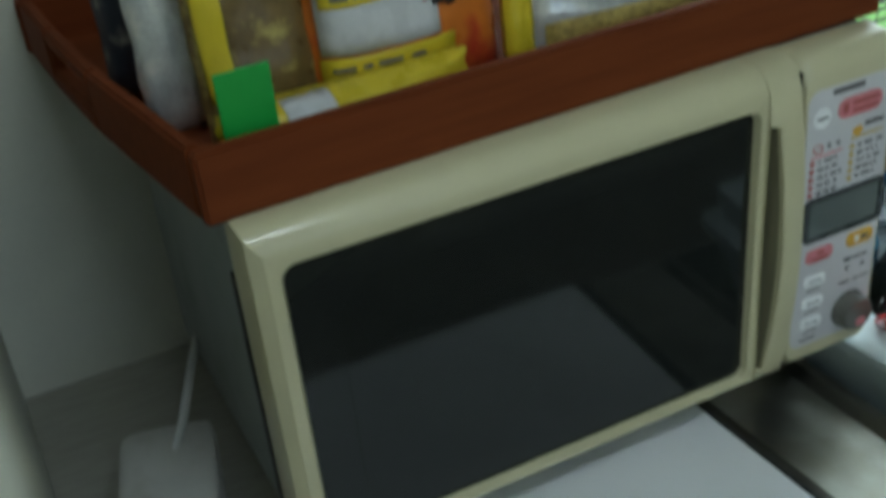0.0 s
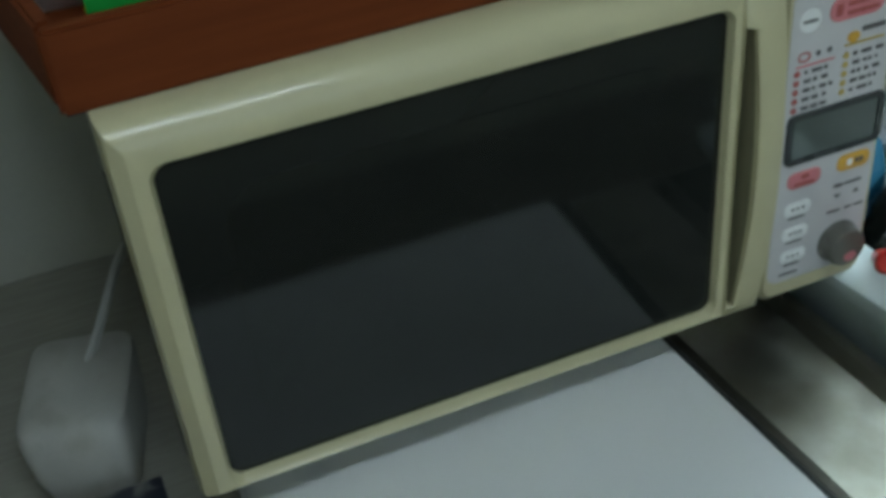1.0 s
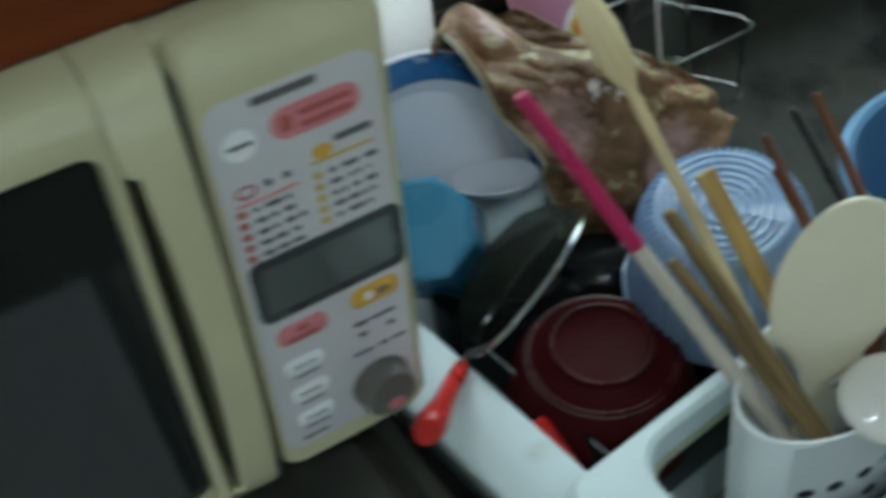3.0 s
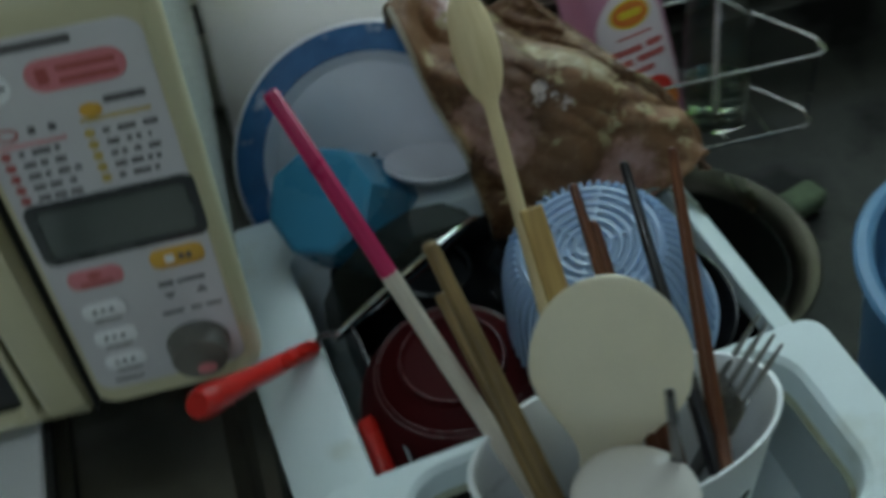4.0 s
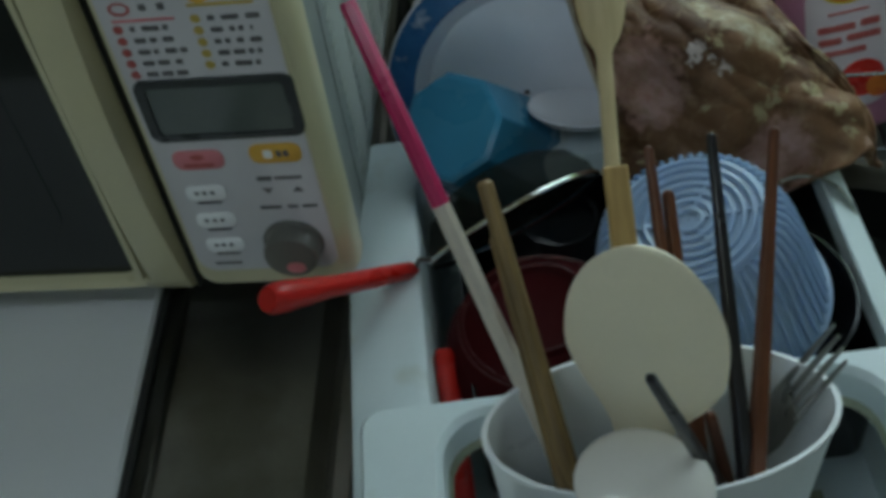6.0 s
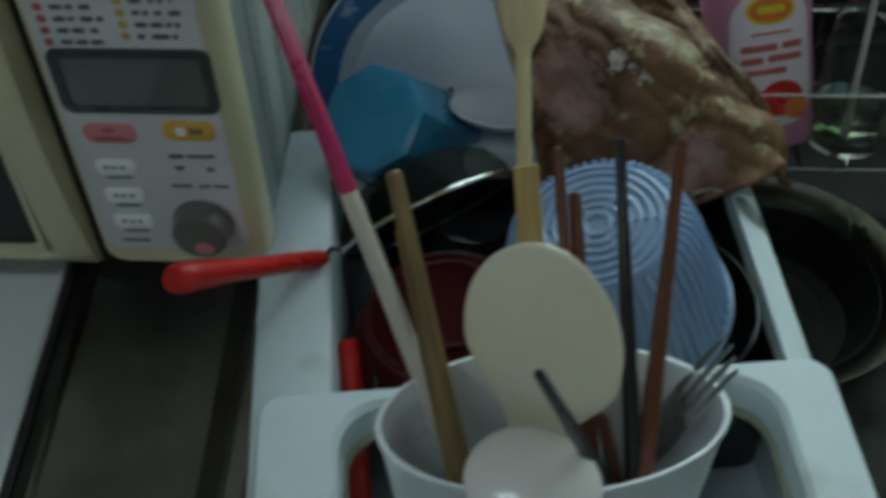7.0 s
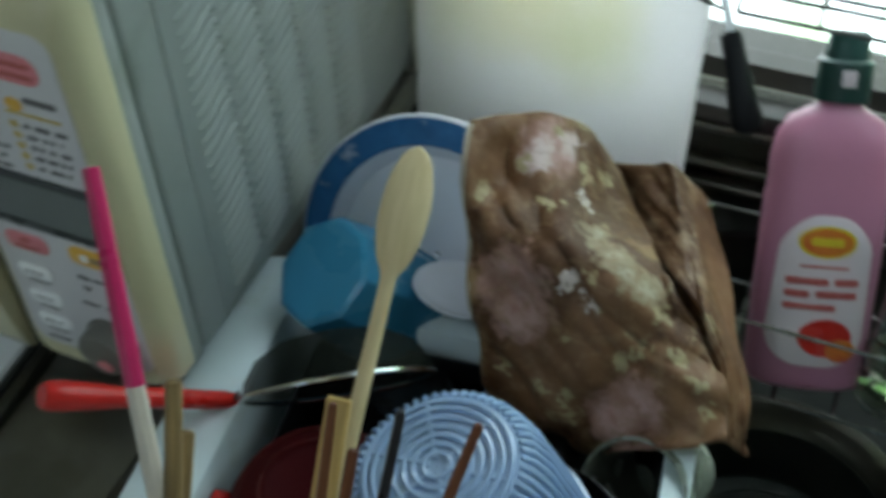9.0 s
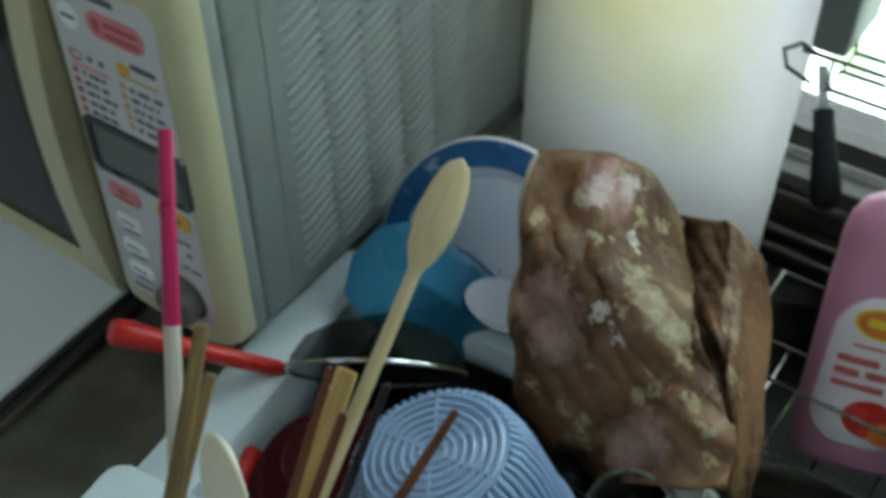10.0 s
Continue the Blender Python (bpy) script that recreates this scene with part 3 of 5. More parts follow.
part("drainer", bm, "steel", sink, "stained steel drainer with rolled grooves")
# split from the drainer so that dark colour can stand for the recess's shade
part("drainer_floor", loops([[(x + 0.0045 - 0.05 * y * max(0.0, 1 - (x - 0.366) / 0.30), y, z) for x, z in deep] for y in (Y_FRONT, Y_BACK)], False, False), "shaded_sink_steel", sink, "recess under the rack, steel darkened in colour for its shade")
x0, x1, y0, y1, zf = SINK


def rr_xy(x0, x1, y0, y1, r, z, n=8):
    return [(x, y, z) for x, y in rrect(x0, x1, y0, y1, r, n)]


# bowl and rim carry their shade in the steel's dark colour
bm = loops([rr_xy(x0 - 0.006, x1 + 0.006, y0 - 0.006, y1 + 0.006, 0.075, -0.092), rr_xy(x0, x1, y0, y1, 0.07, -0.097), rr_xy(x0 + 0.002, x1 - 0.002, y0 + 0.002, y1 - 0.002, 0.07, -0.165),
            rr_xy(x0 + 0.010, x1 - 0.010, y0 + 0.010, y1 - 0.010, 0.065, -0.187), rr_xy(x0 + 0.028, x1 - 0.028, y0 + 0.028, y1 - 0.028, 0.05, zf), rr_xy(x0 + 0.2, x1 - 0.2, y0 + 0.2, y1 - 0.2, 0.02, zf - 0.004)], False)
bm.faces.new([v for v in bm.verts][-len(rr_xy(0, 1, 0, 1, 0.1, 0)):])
part("sink_bowl", bm, "shaded_sink_steel", sink, "mottled steel bowl, its colour darkened to stand for shade")
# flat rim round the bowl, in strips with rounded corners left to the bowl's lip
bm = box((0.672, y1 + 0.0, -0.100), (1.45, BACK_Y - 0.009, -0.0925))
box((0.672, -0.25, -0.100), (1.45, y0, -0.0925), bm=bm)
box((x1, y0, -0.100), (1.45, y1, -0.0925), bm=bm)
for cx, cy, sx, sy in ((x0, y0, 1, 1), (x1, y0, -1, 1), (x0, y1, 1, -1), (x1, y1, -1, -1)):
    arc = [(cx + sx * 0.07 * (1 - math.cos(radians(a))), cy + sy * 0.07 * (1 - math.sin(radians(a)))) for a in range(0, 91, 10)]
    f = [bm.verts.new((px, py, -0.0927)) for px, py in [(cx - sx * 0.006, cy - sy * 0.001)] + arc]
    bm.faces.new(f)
part("sink_rim", bm, "shaded_sink_steel", sink, smooth=0)
part("front_panel", box((0.366, -0.258, -0.88), (1.45, -0.2505, -0.02), 0.002), "steel", sink)

# ---- microwave ----
mw = thing("microwave", pose(0, 0, 0), "cream microwave oven with dark door glass, on the white worktop", "microwave")
bm = box((0.006, 0.028, 0.030), (0.486, 0.326, 0.296), 0.006, 3)
part("shell", bm, "shell", mw, "pale grey-green painted steel shell")
for fx in (0.04, 0.45):
    for fy in (0.05, 0.30):
        part("foot", loops([[(fx + r * math.cos(a * math.pi / 6), fy + r * math.sin(a * math.pi / 6), z) for a in range(12)] for r, z in ((0.011, -0.008), (0.013, -0.004), (0.013, 0.031))]), "black", mw)
out = rrect(0.0, 0.3704, 0.034, 0.297, 0.0012, 12)
mid = rrect(0.002, 0.3704, 0.036, 0.292, 0.0012, 12)
flat = rrect(0.010, 0.3704, 0.040, 0.281, 0.0012, 12)
GL = (0.021, 0.3665, 0.044, 0.268)


def bowed(pts):
    """The glass's hinge-free side curves inwards beside the grip."""
    return [(x - (0.008 * (1 - ((z - 0.156) / 0.116) ** 2) if x > 0.3 else 0), z) for x, z in pts]


hole_a = bowed(rrect(GL[0] - 0.003, GL[1] + 0.001, GL[2] - 0.003, GL[3] + 0.003, 0.011, 12))
hole = bowed(rrect(*GL, 0.010, 12))
door = part("door", loops([front(out, 0.027), front(out, 0.006), front(mid, -0.003), front(flat, -0.009), front(hole_a, -0.008), front(hole, -0.003), front(hole, 0.012)], False), "cream", mw, "cream plastic door frame with a rounded top edge")
part("door_glass", loops([front(hole, 0.010), front(hole, -0.001)]), "glass_border", door, "dark glossy oven glass")
part("glass_screen", plate_xz(rrect(GL[0] + 0.030, GL[1] - 0.030, GL[2] + 0.022, GL[3] - 0.024, 0.03, 8), -0.0014, -0.0008, 0.0002), "dark_glass", door, "black viewing screen")
# bow-shaped grip: a lip before a deep slot
SLOT_Z, SLOT_H = 0.049, 0.208
slot = [(0.3720 - 0.0006 * math.sin(math.pi * k / 20), SLOT_Z + SLOT_H * k / 20) for k in range(21)]
slot_r = [(0.3762 + 0.0022 * math.sin(math.pi * k / 20), SLOT_Z + SLOT_H * k / 20) for k in range(21)][::-1]
inner = slot + slot_r


def stile(x_in, z0, z1):
    """The grip's outline at one depth, point for point with its slot."""
    pts = []
    for k, (x, z) in enumerate(inner):
        t = (z - SLOT_Z) / SLOT_H
        pts.append((0.3708 if k < 21 else 0.3988 - x_in, z0 + (z1 - z0) * t))
    return pts


def arched(pts, y, rise=0.0):
    """The grip's side swells outwards at mid-height, the door's side stays flat."""
    out = []
    for k, (x, z) in enumerate(pts):
        t = min(1.0, max(0.0, (z - 0.038) / 0.245))
        out.append((x, y - (rise * math.sin(math.pi * t) ** 0.8 if k >= 21 else 0), z))
    return out


RISE = 0.0135
lipped = [(x + (-0.0007 if k < 21 else 0.0034), 0.153 + (z - 0.153) * 1.010) for k, (x, z) in enumerate(inner)]
grip = part("handle", loops([arched(stile(0, 0.034, 0.297), 0.027), arched(stile(0, 0.034, 0.297), 0.006), arched(stile(0.0004, 0.036, 0.292), -0.003, RISE * 0.7), arched(stile(0.0022, 0.040, 0.281), -0.0095, RISE), arched(lipped, -0.0115, RISE), arched(inner, -0.0102, RISE), arched(inner, -0.0075, RISE * 0.8)], False), "cream", door, "bowed cream grip round a deep slot")
# slot sides and bottom hold painted shade, darkest at the bottom
part("slot_wall", loops([arched(inner, -0.0074, RISE * 0.8), arched(inner, 0.016)], False), "slot", door, "inside of the grip slot, cream plastic darkened with painted shade")
part("handle_slot", loops([front(inner, 0.0168), front(inner, 0.0155)]), "slot_end", door, "bottom of the grip slot, painted near black for its shade")
# solid black strips stand in for the shade in these two gaps
part("side_shade_strip", box((-0.0008, 0.0275, 0.045), (0.0062, 0.0375, 0.252), 0.001), "black", mw, "black strip standing for the shaded gap between door and shell")
part("seam_shade_strip", box((0.3989, -0.0072, 0.037), (0.4004, 0.020, 0.288)), "black", mw, "black strip filling the seam beside the control panel, for its shade")
# control panel
pan_o, pan_m, pan_f = rrect(0.4005, 0.492, 0.034, 0.297, 0.012), rrect(0.4015, 0.490, 0.036, 0.292, 0.012), rrect(0.4035, 0.485, 0.041, 0.281, 0.011)
part("shell_edge", box((0.470, 0.0135, 0.031), (0.4862, 0.0285, 0.2840), 0.002), "shell", mw)
part("panel_top", box((0.3987, 0.0135, 0.2845), (0.4880, 0.0285, 0.2963), 0.003), "cream", mw)
panel = part("control_panel", loops([front(pan_o, 0.0130), front(pan_o, 0.004), front(pan_m, -0.004), front(pan_f, -0.009)]), "cream", mw, "cream control panel with a curved edge")
P0 = -0.0098
part("panel_film", plate_xz(rrect(0.4055, 0.4835, 0.052, 0.272, 0.010), P0, -0.0085), "sticker", panel, "pale lilac-grey printed film")


def stamp(name, pts, material, lift=0.0005, label="", parent=None):
    return part(name, plate_xz(pts, P0 - lift, P0 + 0.0003, 0.0002), material, parent or panel, label)


stamp("brand_bar", rrect(0.4265, 0.4555, 0.2655, 0.2695, 0.001, 2), "ink", label="dark bar of a brand mark")
stamp("menu_badge", rrect(0.4325, 0.4735, 0.2440, 0.2600, 0.0075), "pink_print", label="pink oval badge")
stamp("menu_icon", rrect(0.4370, 0.4420, 0.2480, 0.2560, 0.001, 2), "red_ink", 0.0008)
for z in (0.2545, 0.2485):
    stamp("menu_text", rrect(0.4455, 0.4695, z - 0.0014, z + 0.0014, 0.0006, 2), "red_ink", 0.0008)
stamp("round_badge", oval(0.4185, 0.2500, 0.0078, 0.0078), "white_print", label="round white badge")
stamp("round_text", rrect(0.4130, 0.4240, 0.2490, 0.2510, 0.0006, 2), "ink", 0.0008)
stamp("orange_dot", oval(0.4530, 0.2310, 0.0048, 0.0038), "orange_print")
stamp("orange_bar", rrect(0.4590, 0.4770, 0.2330, 0.2365, 0.001, 2), "ink")
stamp("orange_rule", rrect(0.4470, 0.4770, 0.2255, 0.2270, 0.0005, 2), "yellow_print")
stamp("pink_rule", rrect(0.4110, 0.4400, 0.2195, 0.2208, 0.0005, 2), "pink_print")
ring = loops([front(oval(0.4165, 0.2265, 0.0050, 0.0036), P0 - 0.0005), front(oval(0.4165, 0.2265, 0.0036, 0.0024), P0 - 0.0005), front(oval(0.4165, 0.2265, 0.0036, 0.0024), P0)], False)
part("heat_icon", ring, "red_ink", panel)
for x in (0.4270, 0.4355):
    stamp("heading", rrect(x - 0.0016, x + 0.0016, 0.2250, 0.2285, 0.0005, 2), "ink")
rng = random.Random(4)
for col, (xa, dot, cl) in enumerate(((0.4125, "red_ink", 0.0290), (0.4490, "yellow_print", 0.0290))):
    for row in range(5):
        z = 0.2155 - row * 0.0064 + (0.0035 if col else 0)
        stamp("menu_number", oval(xa, z, 0.0023, 0.0023, 14), dot)
        x = xa + 0.0055
        end = xa + cl * (0.78 + 0.22 * rng.random())
        while x < end:
            w = rng.choice((0.0024, 0.0032, 0.0055, 0.008))
            stamp("menu_word", rrect(x, min(x + w, end + 0.001), z - 0.0013, z + 0.0013, 0.0004, 1), "ink")
            x += w + rng.choice((0.0016, 0.003))
bez = rrect(0.4085, 0.4850, 0.1490, 0.1865, 0.0055)
bez_i = rrect(0.4135, 0.4800, 0.1525, 0.1825, 0.0030)
disp = part("display", loops([front(bez, P0 + 0.001), front(bez, P0 - 0.0016), front(bez_i, P0 - 0.0020), front(bez_i, P0 - 0.0004)], False), "bezel", panel, "dark rounded display bezel")
part("display_window", loops([front(bez_i, P0 + 0.0007), front(bez_i, P0 - 0.0007)]), "lcd", disp, "blank lcd, its grey-green lightened for a reflection")
def button(name, cx, cz, w, h, material, r, label=""):
    return part(name, loops([front(rrect(cx - w, cx + w, cz - h, cz + h, r), P0 + 0.0004), front(rrect(cx - w, cx + w, cz - h, cz + h, r), P0 - 0.0008), front(rrect(cx - w + 0.001, cx + w - 0.001, cz - h + 0.001, cz + h - 0.001, r * 0.8), P0 - 0.0014)]), material, panel, label)


b1 = button("pink_button", 0.4270, 0.1355, 0.0130, 0.0062, "pink_print", 0.005, "pink oval button")
stamp("button_mark", oval(0.4270, 0.1380, 0.0035, 0.0020), "red_ink", 0.0016)
stamp("button_text", rrect(0.4190, 0.4345, 0.1315, 0.1338, 0.0006, 1), "red_ink", 0.0016)
b2 = button("orange_button", 0.4665, 0.1375, 0.0130, 0.0062, "orange_print", 0.005, "orange oval button")
stamp("button_mark", rrect(0.4605, 0.4650, 0.1350, 0.1405, 0.0008, 2), "white_print", 0.0016)
for dx in (0.0030, 0.0065):
    stamp("button_text", rrect(0.4640 + dx, 0.4668 + dx, 0.1358, 0.1400, 0.0004, 1), "ink", 0.0016)
for cz in (0.1125, 0.0925, 0.0735):
    button("white_button", 0.4245, cz, 0.0105, 0.0052, "white_print", 0.004, "white oval button")
    for dx in (-0.0052, -0.0012, 0.0030):
        stamp("button_text", rrect(0.4240 + dx, 0.4264 + dx, cz - 0.0005, cz + 0.0019, 0.0003, 1), "ink", 0.0016)
    stamp("button_text", rrect(0.4180, 0.4310, cz - 0.0082, cz - 0.0066, 0.0003, 1), "ink", 0.0002)
for cx, up in ((0.4570, -1), (0.4725, 1)):
    stamp("arrow", [(cx - 0.0028, 0.1120 - up * 0.0015), (cx + 0.0028, 0.1120 - up * 0.0015), (cx, 0.1120 + up * 0.0022)][:: 1], "ink")
stamp("arrow_text", rrect(0.4530, 0.4605, 0.1190, 0.1218, 0.0004, 1), "ink")
stamp("arrow_text", rrect(0.4620, 0.4760, 0.1195, 0.1214, 0.0004, 1), "ink")
for xa, xb in ((0.4500, 0.4610), (0.4645, 0.4700), (0.4720, 0.4800)):
    stamp("dial_text", rrect(xa, xb, 0.0990, 0.1008, 0.0003, 1), "ink")
stamp("foot_text", rrect(0.4150, 0.4300, 0.0580, 0.0595, 0.0003, 1), "ink")
kx, kz = 0.4620, 0.0735
knob = part("knob", loops([front(oval(kx, kz, r, r, 40), P0 - y) for r, y in ((0.0162, -0.001), (0.0162, 0.0015), (0.0150, 0.0022), (0.0148, 0.0105), (0.0138, 0.0125), (0.0100, 0.0131))]), "knob", panel, "grey-brown round dial")
part("knob_mark", loops([front(oval(kx + 0.002, kz - 0.0065, r, r * 0.8, 20), P0 - y) for r, y in ((0.0052, 0.0120), (0.0052, 0.0134), (0.0040, 0.0138))]), "pink_print", knob, "pink start mark")
# pressed louvres in the side of the shell
ringsl = []
for t in (-1, -0.75, -0.3, 0.3, 0.75, 1):
    h = 0.0017 if abs(t) < 0.9 else 0.0004
    y, dz = t * 0.0165, 0.0034 * math.sin(t * 1.9)
    ringsl.append([(0.0, y, -0.0017 + dz), (h, y, -0.0009 + dz), (h * 0.55, y, 0.0014 + dz), (0.0, y, 0.0018 + dz)])
lou = finish("louvre", loops(ringsl), "shell", 50)
slit = finish("slit", box((-0.0004, 0.0125, 0.0006), (0.0009, 0.0160, 0.0017)), "black", 0)
for cy in (0.085, 0.121, 0.157, 0.194, 0.232, 0.272):
    for k in range(27):
        z = 0.050 + 0.0084 * k
        if cy > 0.25 and z < 0.10:
            continue
        lv = new("louvre", lou)
        lv.parent = mw
        lv.location = (0.4858, cy, z)
        if cy < 0.2:
            sl = new("slit", slit)
            sl.parent = lv
seam = part("side_seam", box((0.4855, 0.0560, 0.036), (0.4866, 0.0572, 0.290)), "shell", mw)

# ---- wooden tray and food packets ----
TZ = 0.2965
tray = thing("wooden_tray", pose(0, 0, TZ), "dark red-brown wooden tray on top of the microwave", "tray")
part("tray_base", loops([[(-0.008, 0.026, z), (0.497, 0.038, z), (0.494, 0.375, z), (-0.046, 0.375, z)] for z in (0.0, 0.007)]), "tray", tray, smooth=0)


def rail(name, a, b, h, t, parent, material):
    a, b = Vector(a), Vector(b)
    d = (b - a).normalized()
    n = Vector((-d.y, d.x, 0)) * t
    bm = bmesh.new()
    q = [a, b, b + n, a + n]
    v = [bm.verts.new(p) for p in q] + [bm.verts.new(p + Vector((0, 0, h))) for p in q]
    for f in ((3, 2, 1, 0), (4, 5, 6, 7), (0, 1, 5, 4), (1, 2, 6, 5), (2, 3, 7, 6), (3, 0, 4, 7)):
        bm.faces.new([v[i] for i in f])
    bmesh.ops.bevel(bm, geom=bm.edges[:], offset=0.0022, segments=2, affect="EDGES")
    return part(name, bm, material, parent)


rail("front_rail", (-0.012, 0.014, 0), (0.502, 0.028, 0), 0.046, 0.011, tray, "tray")
rail("back_rail", (0.498, 0.388, 0), (-0.052, 0.388, 0), 0.046, 0.011, tray, "tray")
rail("side_rail", (0.503, 0.0395, 0), (0.499, 0.376, 0), 0.046, 0.011, tray, "tray")
# side rail with a hand slot: two lengths joined by strips above and below the slot
for a, b, z, h in (((-0.0455, 0.290), (-0.0500, 0.377), 0, 0.046), ((-0.0128, 0.0255), (-0.0365, 0.185), 0, 0.046), ((-0.0365, 0.1855), (-0.0455, 0.2895), 0, 0.014), ((-0.0365, 0.1855), (-0.0455, 0.2895), 0.034, 0.012)):
    rail("side_rail", (*b, z), (*a, z), h, 0.010, tray, "tray")


BAG = {}


def packet(name, m, w, h, d, material, label, puff=1.0, seed=0, category="food packet", crimp=True):
    """A filled film bag: pillow body with crimped ends, standing in its xz plane."""
    t = thing(name, m, label, category, "food packets on the tray")
    nx, nz = 17, 17
    fr, bk = [], []
    noise_off = seed * 7.3
    for j in range(nz):
        v = j / (nz - 1)
        rf, rb = [], []
        for i in range(nx):
            u = i / (nx - 1)
            e = (max(0.0, (1 - (2 * u - 1) ** 4)) * max(0.0, (1 - (2 * v - 1) ** 4))) ** 0.6
            wob = noise.noise(Vector((u * 4 + noise_off, v * 5, 0.3))) * 0.18 + noise.noise(Vector((u * 11 + noise_off, v * 12, 2.3))) * 0.08
            y = d / 2 * e * (puff + wob * puff)
            x = (u - 0.5) * w * (1 - 0.03 * e) + noise.noise(Vector((v * 6, noise_off, 1))) * 0.0018
            rf.append((x, -y - 0.0004, v * h))
            rb.append((x, y + 0.0004, v * h))
        fr.append(rf)
        bk.append(rb)
    bm = loops(fr, False, False)
    loops(bk, False, False, bm)
    bmesh.ops.remove_doubles(bm, verts=bm.verts, dist=0.0002)
    part("bag", bm, material, t, smooth=60)
    BAG[t.name] = (w, h, d, puff, noise_off)
    if crimp:
        for z in (-0.004, h - 0.004):
            n = 40
            bm = loops([[((i / n - 0.5) * w * 0.99, 0.0008 * (1 if i % 2 else -1), z + q) for i in range(n + 1)] for q in (0, 0.008)], False, False)
            part("crimped_edge", bm, material, t, smooth=0)
    return t


def on_bag(t, name, x0, x1, z0, z1, y, material, label=""):
    """A printed patch that follows the bag's swell; y orders the layers."""
    w, h, d, puff, off = BAG[t.name]
    lift = 0.0006 + max(0.0, -y - 0.019) * 0.25
    rows = []
    for j in range(11):
        row = []
        for i in range(11):
            x, z = x0 + (x1 - x0) * i / 10, z0 + (z1 - z0) * j / 10
            u, v = min(0.999, max(0.001, x / w + 0.5)), min(0.999, max(0.001, z / h))
            e = ((1 - (2 * u - 1) ** 4) * (1 - (2 * v - 1) ** 4)) ** 0.6
            wob = noise.noise(Vector((u * 4 + off, v * 5, 0.3))) * 0.18 + noise.noise(Vector((u * 11 + off, v * 12, 2.3))) * 0.08
            row.append((x, -d / 2 * e * (puff + wob * puff) - 0.0006 - lift, z))
        rows.append(row)
    ob = part(name, loops(rows, False, False), material, t, label, smooth=60)
    so = ob.modifiers.new("thickness", "SOLIDIFY")
    so.thickness, so.offset = 0.0005, 0
    return ob


BZ = TZ + 0.0075
p = packet("snack_box", pose(0.100, 0.066, BZ, 0, 0, 2), 0.170, 0.036, 0.040, "bag_yellow", "flat yellow snack box with a bright green end label", 1.0, 1, "snack box", False)
part("end_label", box((-0.087, -0.0226, 0.0), (-0.053, -0.0210, 0.070), 0.0006, 1), "bag_green", p, "bright green label")
on_bag(p, "white_strip", -0.046, -0.014, 0.024, 0.036, -0.0200, "bag_white")
on_bag(p, "picture", -0.034, -0.010, 0.004, 0.022, -0.0212, "bag_clear", "small grey and red picture")
on_bag(p, "picture_spot", -0.026, -0.016, 0.013, 0.022, -0.0222, "red_ink")
for x, w in ((0.000, 0.008), (0.012, 0.005), (0.021, 0.009), (0.036, 0.006)):
    on_bag(p, "word", x, x + w, 0.006, 0.015, -0.0214, "ink")
p = packet("noodle_bag", pose(0.058, 0.100, BZ, -8, 0, 2), 0.078, 0.125, 0.040, "bag_brown", "brown see-through snack bag with yellow edges", 1.0, 2)
on_bag(p, "side_band", -0.036, -0.020, 0.030, 0.115, -0.0200, "bag_yellow")
p = packet("ramen_bag", pose(0.158, 0.096, BZ, -6, 0, 3), 0.134, 0.140, 0.046, "bag_orange", "white, yellow and orange instant noodle bag", 1.0, 3)
on_bag(p, "white_panel", -0.064, 0.014, 0.044, 0.136, -0.0222, "bag_white", "white printed panel")
on_bag(p, "yellow_band", -0.062, -0.012, 0.074, 0.092, -0.0236, "bag_yellow", "yellow title band")
for x, w in ((-0.056, 0.010), (-0.043, 0.006), (-0.034, 0.011), (-0.020, 0.005)):
    on_bag(p, "title_bar", x, x + w, 0.078, 0.089, -0.0250, "ink")
on_bag(p, "yellow_foot", -0.065, 0.024, 0.018, 0.042, -0.0225, "bag_yellow")
for x, w in ((-0.060, 0.013), (-0.042, 0.006), (-0.032, 0.016), (-0.010, 0.010)):
    on_bag(p, "small_print", x, x + w, 0.033, 0.036, -0.0250, "ink")
on_bag(p, "red_glow", 0.004, 0.044, 0.066, 0.134, -0.0232, "bag_red", "dark red picture behind the brush marks")
for x, z, w, h in ((0.010, 0.100, 0.020, 0.006), (0.014, 0.086, 0.006, 0.014), (0.018, 0.090, 0.014, 0.005), (0.008, 0.076, 0.022, 0.006), (0.020, 0.060, 0.006, 0.018), (0.010, 0.062, 0.012, 0.005), (0.026, 0.108, 0.006, 0.010)):
    on_bag(p, "brush_mark", x, x + w, z, z + h, -0.0250, "black")
p = packet("yellow_bag", pose(0.231, 0.078, BZ, -5, 0, 8), 0.022, 0.070, 0.016, "bag_yellow", "crumpled yellow film bag end", 1.0, 4)
p = packet("silver_bag", pose(0.324, 0.090, BZ, -24, 0, -2), 0.176, 0.110, 0.050, "bag_clear", "crinkled clear and silver snack bag with print", 1.0, 5)
on_bag(p, "yellow_foot", -0.070, 0.085, 0.006, 0.022, -0.0195, "crumbs")
on_bag(p, "white_panel", -0.050, 0.060, 0.036, 0.092, -0.0262, "bag_white")
for x, z, w in ((-0.030, 0.066, 0.016), (-0.010, 0.070, 0.010), (-0.030, 0.054, 0.024), (0.004, 0.056, 0.014), (0.024, 0.068, 0.020)):
    on_bag(p, "small_print", x, x + w, z, z + 0.004, -0.0272, "ink")
for i in range(9):
    for j in range(3):
        if (i * 5 + j * 3) % 7:
            on_bag(p, "small_print", -0.044 + 0.011 * i, -0.040 + 0.011 * i + 0.002 * (j % 2), 0.040 + 0.016 * j, 0.051 + 0.016 * j, -0.0280, "ink_pale")
